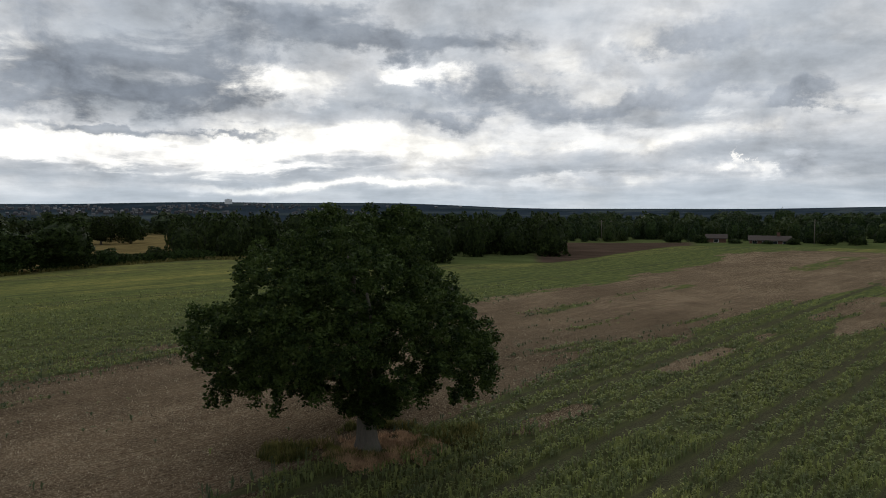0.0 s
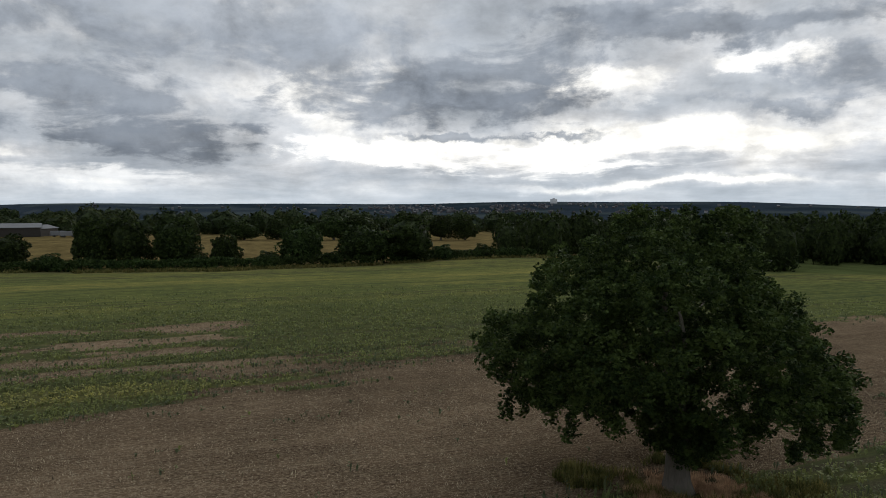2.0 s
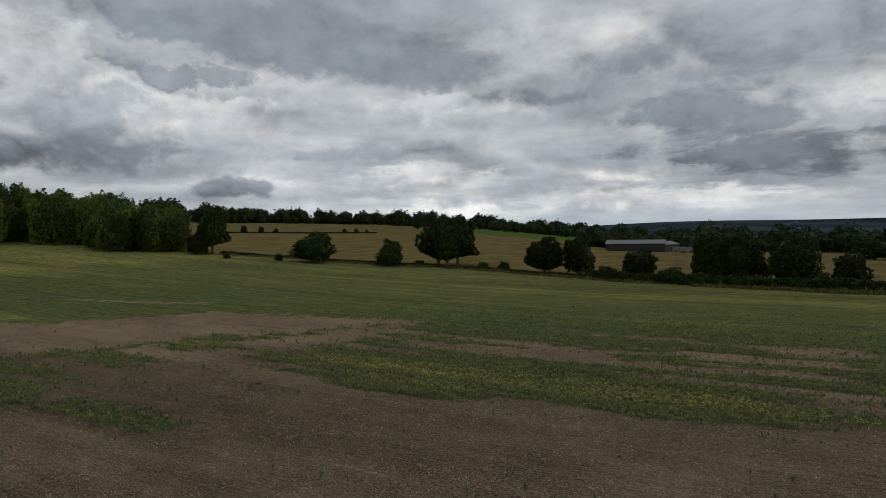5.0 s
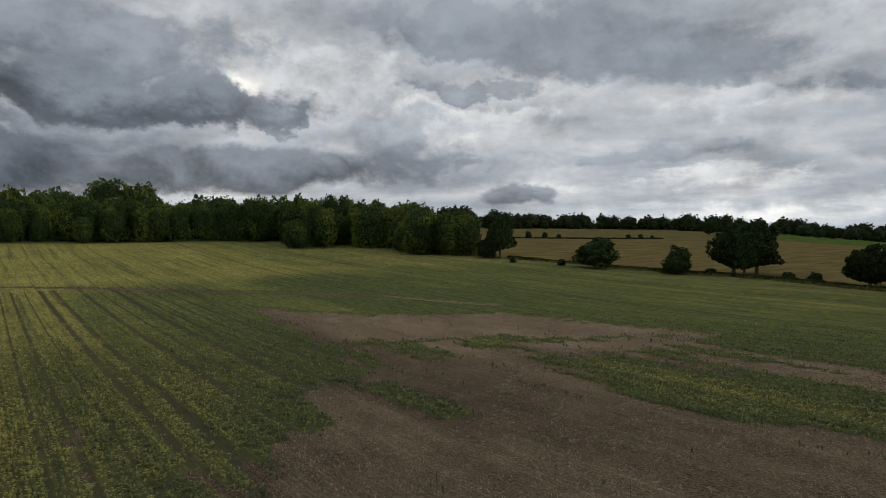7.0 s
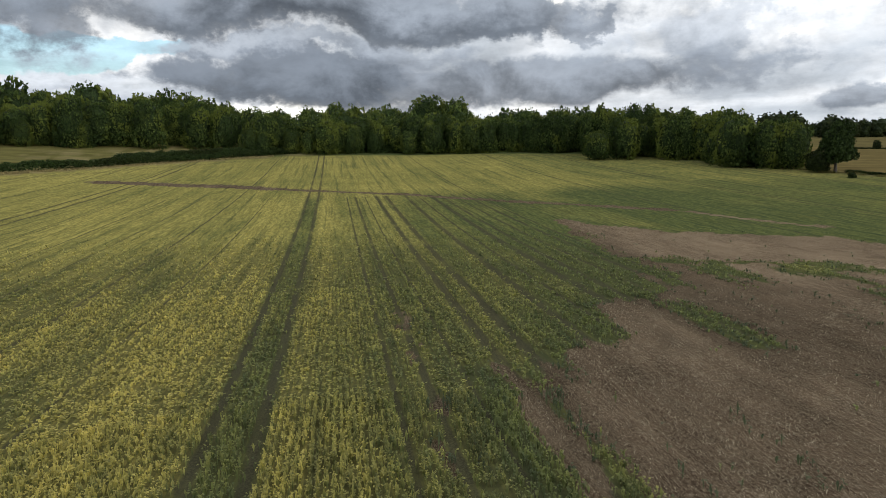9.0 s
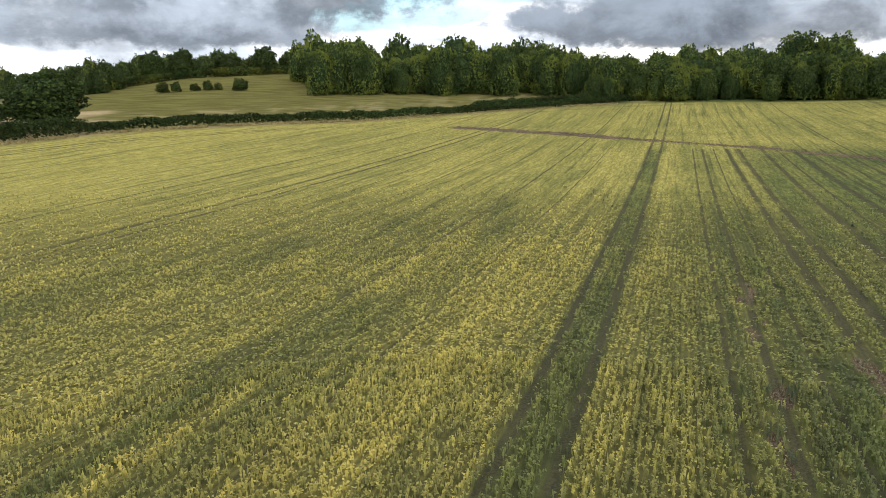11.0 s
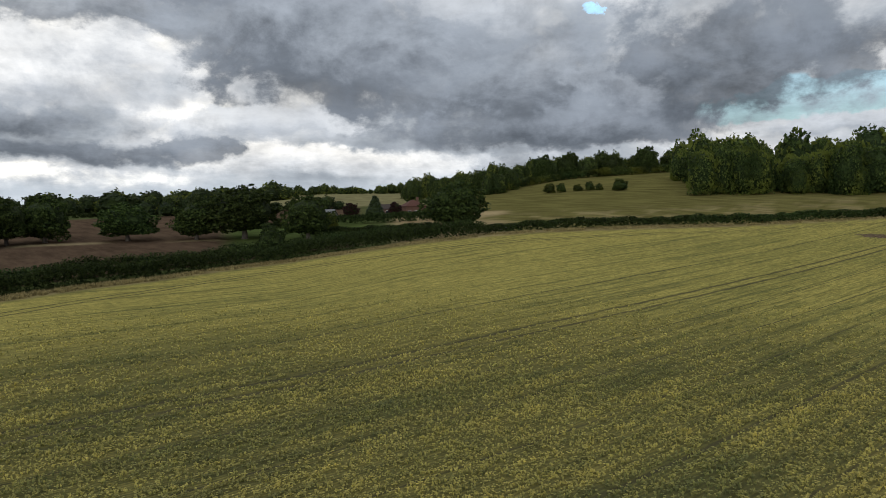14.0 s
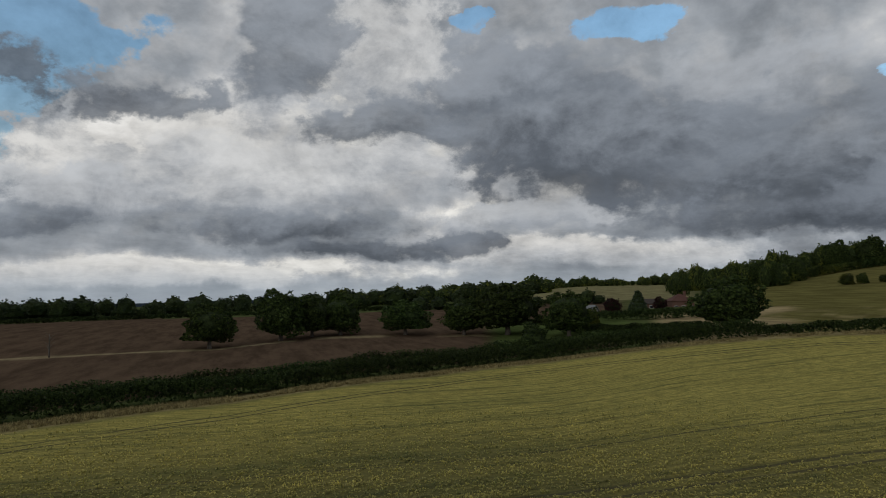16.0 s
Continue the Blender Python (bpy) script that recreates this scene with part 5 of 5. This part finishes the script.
    att = mesh.color_attributes.new("cover", "FLOAT_COLOR", "POINT")
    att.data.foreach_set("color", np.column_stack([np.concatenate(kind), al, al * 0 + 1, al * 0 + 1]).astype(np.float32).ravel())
    tagged(new("crop", mesh), "patchy ripening crop, green and yellow, in drilled rows", "crop", kind="stuff")


def crop_material():
    m, N, bsdf = material("crop_plants", 0.7)
    pos = N.add("ShaderNodeTexCoord").outputs["Object"]
    cov = N.add("ShaderNodeAttribute", attribute_name="cover").outputs["Color"]
    sc = N.add("ShaderNodeSeparateColor")
    N.put(sc.inputs[0], cov)
    along, across, drawn = drilled(N, pos)
    island = N.add("ShaderNodeNewGeometry").outputs["Random Per Island"]
    col = crop_colour(N, N.math("ADD", sc.outputs[1], N.math("MULTIPLY", N.math("SUBTRACT", island, 0.55), 0.16)), N.noise(drawn(0.014, 0.30), 1.0, 4, 0.55), N.noise(pos, 0.09, 4, 0.6), N.noise(drawn(0.45, 2.4), 1.0, 3, 0.6), N.math("ADD", 0.40, N.math("MULTIPLY", island, 0.4)), N.noise(drawn(0.02, 0.8), 1.0, 4, 0.6), N.noise(drawn(0.11, 1.3), 1.0, 5, 0.75))
    col = N.mix(1.0, col, N.math("ADD", 1.50, N.math("MULTIPLY", island, 0.40)), "MULTIPLY")
    col = N.mix(N.math("MULTIPLY", sc.outputs[0], 0.75), col, (0.070, 0.088, 0.055, 1))
    N.put(bsdf.inputs["Base Color"], col)
    tr = N.add("ShaderNodeBsdfTranslucent")
    N.put(tr.inputs[0], col)
    mx = N.add("ShaderNodeMixShader")
    mx.inputs[0].default_value = 0.45
    N.put(mx.inputs[1], bsdf.outputs[0])
    N.put(mx.inputs[2], tr.outputs[0])
    N.put(N.nodes["Material Output"].inputs[0], mx.outputs[0])
    return m


crop_tufts()


# ---------------------------------------------------------------- buildings
def box_bm(bm, x1, x2, y1, y2, z1, z2):
    v = [bm.verts.new((x, y, z)) for z in (z1, z2) for y in (y1, y2) for x in (x1, x2)]
    for f in ((0, 2, 3, 1), (4, 5, 7, 6), (0, 1, 5, 4), (2, 6, 7, 3), (0, 4, 6, 2), (1, 3, 7, 5)):
        bm.faces.new([v[i] for i in f])


def boxed(x1, x2, y1, y2, z1, z2):
    bm = bmesh.new()
    box_bm(bm, x1, x2, y1, y2, z1, z2)
    return bm


def roof_bm(length, depth, eaves, ridge, over=0.4, hip=0.0, thick=0.18):
    """A pitched roof along x, with hips drawn in by that much; a real slab with its underside."""
    bm = bmesh.new()
    L, D = length / 2 + over, depth / 2 + over
    lay = []
    for dz in (0, -thick):
        lay.append([bm.verts.new(p) for p in ((-L, -D, eaves + dz), (L, -D, eaves + dz), (L, D, eaves + dz), (-L, D, eaves + dz), (-L + hip, 0, ridge + dz), (L - hip, 0, ridge + dz))])
    faces = ((0, 1, 5, 4), (2, 3, 4, 5), (1, 2, 5), (3, 0, 4)) if hip else ((0, 1, 5, 4), (2, 3, 4, 5))
    for f in faces:
        bm.faces.new([lay[0][i] for i in f])
        bm.faces.new([lay[1][i] for i in reversed(f)])
    rim = (0, 1, 2, 3) if hip else (0, 1, 5, 2, 3, 4)
    n = len(rim)
    for k in range(n):
        a, b = rim[k], rim[(k + 1) % n]
        bm.faces.new((lay[0][b], lay[0][a], lay[1][a], lay[1][b]))
    bmesh.ops.recalc_face_normals(bm, faces=bm.faces)
    return bm


M_TILE = plain("brown_roof_tiles", (0.050, 0.038, 0.032), 0.85, 0.35, 2.0)
M_REDTILE = plain("red_roof_tiles", (0.095, 0.043, 0.032), 0.85, 0.3, 2.0)
M_RENDER = plain("cream_render", (0.34, 0.32, 0.28), 0.9, 0.1)
M_BRICK = plain("brick", (0.14, 0.078, 0.058), 0.9, 0.25, 4)
M_SHEET = plain("weathered_cement_sheet", (0.17, 0.175, 0.18), 0.75, 0.2, 0.8)
M_BOARD = plain("dark_boarding", (0.045, 0.040, 0.036), 0.9, 0.3, 2)
M_STONE = plain("grey_stone", (0.17, 0.155, 0.14), 0.95, 0.25, 1)
M_WHITE = plain("white_panel", (0.62, 0.63, 0.63), 0.6, 0.06)
M_PANE = plain("window_glass", (0.02, 0.025, 0.03), 0.12, 0.2)
M_POST = plain("weathered_wood", (0.14, 0.12, 0.10), 0.95, 0.3, 5)


def building(name, label, category, az, r, yaw, length, depth, eaves, ridge, wall, roof, hip=0.0, windows=0, sink=0.0, chimney=False):
    x, y = way(az, r)
    ob = tagged(new(name), label, category)
    ob.matrix_basis = pose(x, y, ground_z(x, y) - 0.2 - sink, 0, 0, az + yaw)
    part("wall", boxed(-length / 2, length / 2, -depth / 2, depth / 2, 0, eaves + 0.2), wall, ob)
    if not hip:
        bm = bmesh.new()
        for sx_ in (-length / 2, length / 2 - 0.25):
            v = [bm.verts.new(p) for p in ((sx_, -depth / 2, eaves), (sx_, depth / 2, eaves), (sx_, 0, ridge - 0.25), (sx_ + 0.25, -depth / 2, eaves), (sx_ + 0.25, depth / 2, eaves), (sx_ + 0.25, 0, ridge - 0.25))]
            for f in ((0, 2, 1), (3, 4, 5), (0, 3, 5, 2), (1, 2, 5, 4), (0, 1, 4, 3)):
                bm.faces.new([v[i] for i in f])
        bmesh.ops.recalc_face_normals(bm, faces=bm.faces)
        part("gable", bm, wall, ob)
    rf = part("roof", roof_bm(length, depth, eaves + 0.1, ridge, 0.4, hip), roof, ob)
    if chimney:
        part("chimney", boxed(length * 0.18, length * 0.18 + 0.9, -0.4, 0.4, ridge - 0.9, ridge + 1.0), M_BRICK, rf)
    for k in range(windows):
        cx = -length / 2 + length * (k + 0.5) / windows
        w = part("window", boxed(cx - 0.75, cx + 0.75, -depth / 2 - 0.06, -depth / 2 + 0.05, 0.95, 2.05), M_WHITE, ob)
        part("pane", boxed(cx - 0.65, cx + 0.65, -depth / 2 - 0.075, -depth / 2 - 0.064, 1.05, 1.95), M_PANE, w)
    return ob


building("bungalow", "long low brick bungalow with brown tiled roof among shrubs", "house", 333.3, 228, 3, 11.5, 6.5, 2.1, 3.6, M_BRICK, M_TILE, 0, 4, 0.8, True)
building("outbuilding", "small brown-roofed outbuilding beside the bungalow", "house", 337.2, 232, 0, 6, 5, 2.2, 3.6, M_BRICK, M_TILE, 0, 1, 0.5)
building("house", "red-tiled hipped house roof behind garden trees", "house", 192.2, 272, 20, 8.5, 8.0, 3.8, 6.6, M_BRICK, M_REDTILE, 4.4, 3, 1.5, True)
building("house", "low house with weathered roof among garden trees", "house", 194.6, 270, -30, 9, 7, 2.6, 4.6, M_BRICK, M_TILE, 0, 3, 0.8)
building("cottage", "pale cottage at the end of the lane", "house", 200.2, 232, -20, 10, 7, 3.0, 5.2, M_RENDER, M_SHEET, 0, 3, 0.3)
barn = building("barn", "long open-sided barn with pale cement roof", "barn", 61.8, 330, -4, 27, 12, 3.8, 5.6, M_BOARD, M_SHEET, 0, 0)
building("barn", "lower dark barn wing with pale gable edge", "barn", 59.6, 336, 62, 14, 9, 3.4, 5.0, M_BOARD, M_SHEET, 0, 0)
for az, r, n in ((58.4, 322, 5.5), (57.7, 318, 6.5), (57.2, 326, 4.5)):
    x, y = way(az, r)
    box = tagged(new("farm_trailer"), "pale covered trailer parked by the barn", "trailer", "trailers by the barn")
    box.matrix_basis = pose(x, y, ground_z(x, y), 0, 0, az + 10)
    part("body", boxed(-n / 2, n / 2, -1.1, 1.1, 0.7, 2.5), M_SHEET, box)
    for sx_ in (-n * 0.25, n * 0.25):
        for sy_ in (-1.0, 1.0):
            bm = bmesh.new()
            bmesh.ops.create_cone(bm, cap_ends=True, segments=14, radius1=0.42, radius2=0.42, depth=0.24, matrix=pose(sx_, sy_, 0.42, 90, 0, 0))
            part("wheel", bm, M_BOARD, box)


def church():
    x, y = way(74.5, 640)
    z = ground_z(x, y)
    ob = tagged(new("church"), "grey stone church with a square tower on the hill", "church")
    ob.matrix_basis = pose(x, y, z - 5.5, 0, 0, 74)
    part("tower", boxed(-3.2, 3.2, -3.2, 3.2, -0.5, 15.0), M_STONE, ob)
    for k in range(4):
        for q in range(4):
            c = -2.7 + 1.8 * q
            if k % 2:
                merlon = boxed(c - 0.45, c + 0.45, 3.2 * (k - 2) - 0.2, 3.2 * (k - 2) + 0.2, 15.0, 15.9)
            elif 0 < q < 3:
                merlon = boxed(3.2 * (k - 1) - 0.2, 3.2 * (k - 1) + 0.2, c - 0.45, c + 0.45, 15.0, 15.9)
            else:
                continue
            part("merlon", merlon, M_STONE, ob)
    part("nave", boxed(-19, -3.2, -4, 4, -0.5, 8), M_STONE, ob)
    bm = roof_bm(16, 8, 8, 12, 0.3)
    bmesh.ops.translate(bm, verts=bm.verts, vec=(-11, 0, 0))
    part("roof", bm, M_TILE, ob)


church()


# ---------------------------------------------------------------- the far town
def far_town():
    rng = np.random.default_rng(77)
    verts = []
    for k in range(460):
        az, r = rng.normal(25, 10), rng.uniform(2350, 3150)
        if lattice(np.array([az / 2.2]), np.array([r / 260]), 5)[0] < 0.42:
            continue
        x, y = way(az, r)
        z = ground_z(x, y) + 2
        w, d, h = rng.uniform(6, 13), rng.uniform(6, 9), rng.uniform(5, 8)
        a = radians(az + rng.uniform(-40, 40))
        c = np.array([(-w, -d, 0), (w, -d, 0), (w, d, 0), (-w, d, 0)], float) / 2
        c = np.column_stack([c[:, 0] * math.cos(a) - c[:, 1] * math.sin(a) + x, c[:, 0] * math.sin(a) + c[:, 1] * math.cos(a) + y, c[:, 2] + z])
        up = np.array([0, 0, h])
        t = c + up
        ridge1, ridge2 = (t[0] + t[3]) / 2 + up * 0.45, (t[1] + t[2]) / 2 + up * 0.45
        verts += [c[0], c[1], t[1], t[0], c[2], c[3], t[3], t[2], t[0], t[1], ridge2, ridge1, t[2], t[3], ridge1, ridge2, c[1], c[2], t[2], t[1], c[3], c[0], t[0], t[3], ridge1, t[0], t[3], ridge1, ridge2, t[2], t[1], ridge2]
    m, N, bsdf = material("hazed_town_walls", 0.8)
    isl = N.add("ShaderNodeNewGeometry").outputs["Random Per Island"]
    # wall and roof tones greyed, with haze of distance mixed into them
    N.put(bsdf.inputs["Base Color"], N.ramp(isl, [(0.0, (0.060, 0.058, 0.062)), (0.55, (0.095, 0.095, 0.098)), (0.82, (0.150, 0.152, 0.155)), (0.96, (0.27, 0.27, 0.27))], "CONSTANT"))
    tagged(new("town", mesh_of("town", verts, m)), "pale scattered houses of a distant town on the hill", "town", kind="stuff")


far_town()
far_town_x, far_town_y = way(18.2, 3300)
block = tagged(new("tower_block"), "white tower block standing above the distant town", "building")
block.matrix_basis = pose(far_town_x, far_town_y, ground_z(far_town_x, far_town_y) - 3, 0, 0, 18)
part("wall", boxed(-17, 17, -8, 8, 0, 25), M_WHITE, block)
part("roof", boxed(-6, 5, -4, 4, 25, 28), M_STONE, block)


# ---------------------------------------------------------------- round the oak: dry grass
def grass_stuff(name, label, spots, mat, seed, tall, width, blades=6):
    rng = np.random.default_rng(seed)
    x, y = np.repeat(spots[:, 0], blades), np.repeat(spots[:, 1], blades)
    n = len(x)
    x, y = x + rng.normal(size=n) * 0.10, y + rng.normal(size=n) * 0.10
    z = height(x, y)
    th = rng.uniform(0, 2 * np.pi, n)
    lean = tall * rng.uniform(0.1, 0.7, n)
    h = tall * rng.uniform(0.5, 1.15, n)
    px, py = -np.sin(th) * width, np.cos(th) * width
    v = np.stack([np.column_stack([x - px, y - py, z]), np.column_stack([x + px, y + py, z]), np.column_stack([x + np.cos(th) * lean, y + np.sin(th) * lean, z + h])], 1).reshape(-1, 3)
    return tagged(new(name, mesh_of(name, v, mat, 3)), label, "grass", kind="stuff")


def ring_spots(n, cx, cy, r1, r2, seed, keep=None):
    rng = np.random.default_rng(seed)
    r, a = np.sqrt(rng.uniform(r1 * r1, r2 * r2, n)), rng.uniform(0, 2 * np.pi, n)
    p = np.column_stack([cx + np.cos(a) * r * 1.25, cy + np.sin(a) * r])
    k = lattice(p[:, 0] / 0.8, p[:, 1] / 0.8, seed) * 0.6 + lattice(p[:, 0] / 0.3, p[:, 1] / 0.3, seed + 1) * 0.4 > 0.42 + 0.25 * np.clip((np.hypot(p[:, 0] - cx, p[:, 1] - cy) - (r1 + r2) / 2) / (r2 - r1) * 2, -0.6, 1)
    return p[k]


M_DRY = leaf_material("dry_red_grass", (0.34, 0.22, 0.135), (0.60, 0.42, 0.27), 0.35)
M_ROUGH = leaf_material("rough_grass", (0.075, 0.085, 0.028), (0.20, 0.175, 0.062), 0.25)
M_PALE = leaf_material("pale_dry_grass", (0.15, 0.115, 0.055), (0.31, 0.245, 0.125), 0.2)
grass_stuff("dry_grass", "dry reddish grass ringing the oak's foot", ring_spots(5200, -3.0, 28.8, 0.6, 2.4, 81), M_DRY, 82, 0.30, 0.026)
grass_stuff("rough_grass", "green and yellow rough grass beside the oak", np.vstack([ring_spots(1300, -3.2, 30.2, 1.8, 2.8, 83), ring_spots(350, -7.2, 28.6, 0.2, 1.3, 84), ring_spots(600, 0.6, 30.8, 0.2, 1.8, 85)]), M_ROUGH, 86, 0.40, 0.03)


def margin_spots(a1, a2, o1, o2, n, seed):
    rng = np.random.default_rng(seed)
    az = rng.uniform(a1, a2, n)
    r = round_table(az, AZ, R_EDGE) + rng.uniform(o1, o2, n)
    a = np.radians(az)
    p = np.column_stack([CX - np.sin(a) * r, CY + np.cos(a) * r])
    return p[lattice(p[:, 0] / 4, p[:, 1] / 4, seed) > 0.25]


grass_stuff("margin_grass", "tall pale dry grass along the hedge bottom", margin_spots(143, 258, 0.0, 4.0, 9000, 87), M_PALE, 88, 0.50, 0.08, 4)
grass_stuff("margin_grass", "dull rough grass under the field hedge", margin_spots(15, 100, -1.0, 3.0, 6000, 89), M_ROUGH, 90, 0.7, 0.09, 3)


# ---------------------------------------------------------------- gate, fence, poles and the dead tree
def fence(label, az1, r1, az2, r2, n):
    x1, y1 = way(az1, r1)
    x2, y2 = way(az2, r2)
    ob = tagged(new("fence"), label, "fence")
    x, y = (x1 + x2) / 2, (y1 + y2) / 2
    ob.location = (x, y, ground_z(x, y))
    ang = math.atan2(y2 - y1, x2 - x1)
    for k in range(n + 1):
        px, py = x1 + (x2 - x1) * k / n, y1 + (y2 - y1) * k / n
        z = ground_z(px, py) - ground_z(x, y)
        part("post", boxed(px - x - 0.07, px - x + 0.07, py - y - 0.07, py - y + 0.07, z - 0.1, z + 1.25), M_POST, ob)
        if k < n:
            qx, qy = x1 + (x2 - x1) * (k + 1) / n, y1 + (y2 - y1) * (k + 1) / n
            z2 = ground_z(qx, qy) - ground_z(x, y)
            for h in (0.45, 0.8, 1.15):
                bm = bmesh.new()
                tube(bm, [(px - x, py - y, z + h), (qx - x, qy - y, z2 + h)], [0.05, 0.05], 6)
                part("rail", bm, M_POST, ob)


fence("weathered post-and-rail fence below the large oak", 191.5, 156, 184.5, 160, 10)


def field_gate():
    x, y = way(184.0, 161)
    ob = tagged(new("field_gate"), "pale five-bar field gate beside the hedge", "gate")
    ob.matrix_basis = pose(x, y, ground_z(x, y), 0, 0, 188)
    for k in range(5):
        part("bar", boxed(-1.6, 1.6, -0.03, 0.03, 0.25 + 0.22 * k, 0.35 + 0.22 * k), M_WHITE, ob)
    for sx_ in (-1.65, 1.65):
        part("post", boxed(sx_ - 0.09, sx_ + 0.09, -0.09, 0.09, -0.1, 1.45), M_POST, ob)


field_gate()


def dead_tree():
    rng = np.random.default_rng(91)
    x, y = way(243, 182)
    ob = tagged(new("dead_tree"), "small bare dead tree in the field boundary", "tree")
    ob.location = (x, y, ground_z(x, y) - 0.1)
    bm = bmesh.new()
    tube(bm, [(0, 0, 0), (0.1, 0, 1.5), (0, 0.1, 3.2), (0.1, 0, 5.6)], [0.22, 0.17, 0.12, 0.03], 8)
    part("trunk", bm, M_BARK, ob)
    for k in range(9):
        a = k * 2.4
        h = 1.5 + 0.4 * k
        bm = bmesh.new()
        tube(bm, bent((0, 0, h), (1.5 * math.cos(a), 1.5 * math.sin(a), h + 1.4), 0.2, 4, rng, 0.1), [0.07, 0.055, 0.04, 0.025, 0.01], 6)
        part("limb", bm, M_BARK, ob)


dead_tree()
for az, r in ((346.4, 246), (345.6, 262), (330.2, 236)):
    x, y = way(az, r)
    pole = tagged(new("utility_pole"), "thin wooden utility pole by the far hedge", "pole", "utility poles")
    pole.location = (x, y, ground_z(x, y) - 0.2)
    bm = bmesh.new()
    tube(bm, [(0, 0, 0), (0, 0, 4), (0, 0, 8.0)], [0.16, 0.14, 0.11], 8)
    part("shaft", bm, M_POST, pole)
    part("crossarm", boxed(-0.9, 0.9, -0.06, 0.06, 7.3, 7.45), M_POST, pole)


# ---------------------------------------------------------------- chopped straw on the bare strip
def straw_litter():
    rng = np.random.default_rng(95)
    n = 270000
    r, a = np.sqrt(rng.uniform(18 ** 2, 58 ** 2, n)), rng.uniform(radians(-45), radians(150), n)
    x, y = CX - np.sin(a) * r, CY + np.cos(a) * r
    keep = (bareness(x, y) > 0.6) & (rng.random(n) < 0.25 + 0.75 * lattice(x / 2.5, y / 2.5, 96))
    x, y = x[keep], y[keep]
    n = len(x)
    th = radians(DRILL + 90) + rng.normal(size=n) * 0.9
    ln, w = rng.uniform(0.014, 0.05, n), rng.uniform(0.006, 0.013, n)
    z = height(x, y) + rng.uniform(0.01, 0.05, n)
    dx, dy, px, py = np.cos(th) * ln, np.sin(th) * ln, -np.sin(th) * w, np.cos(th) * w
    tilt = rng.normal(size=n) * 0.03
    v = np.stack([np.column_stack([x - dx - px, y - dy - py, z - tilt]), np.column_stack([x + dx - px, y + dy - py, z + tilt]), np.column_stack([x + dx + px, y + dy + py, z + tilt]), np.column_stack([x - dx + px, y - dy + py, z - tilt])], 1).reshape(-1, 3)
    m = leaf_material("chopped_straw", (0.11, 0.085, 0.06), (0.34, 0.28, 0.205), 0.05)
    tagged(new("straw_litter", mesh_of("straw_litter", v, m)), "chopped pale straw scattered over bare soil", "straw", kind="stuff")


straw_litter()


for az, r, h, w in [(331.6, 222, 2.2, 5), (333.4, 221, 1.5, 4), (335.8, 222, 2.0, 5), (338.4, 224, 3.4, 6), (329.4, 224, 4.6, 7), (340.6, 228, 4.0, 7), (327.4, 226, 3.4, 6)]:
    tree(az, r, h, w, "bush", "dark garden shrub before the bungalow", group="shrubs before the bungalow")
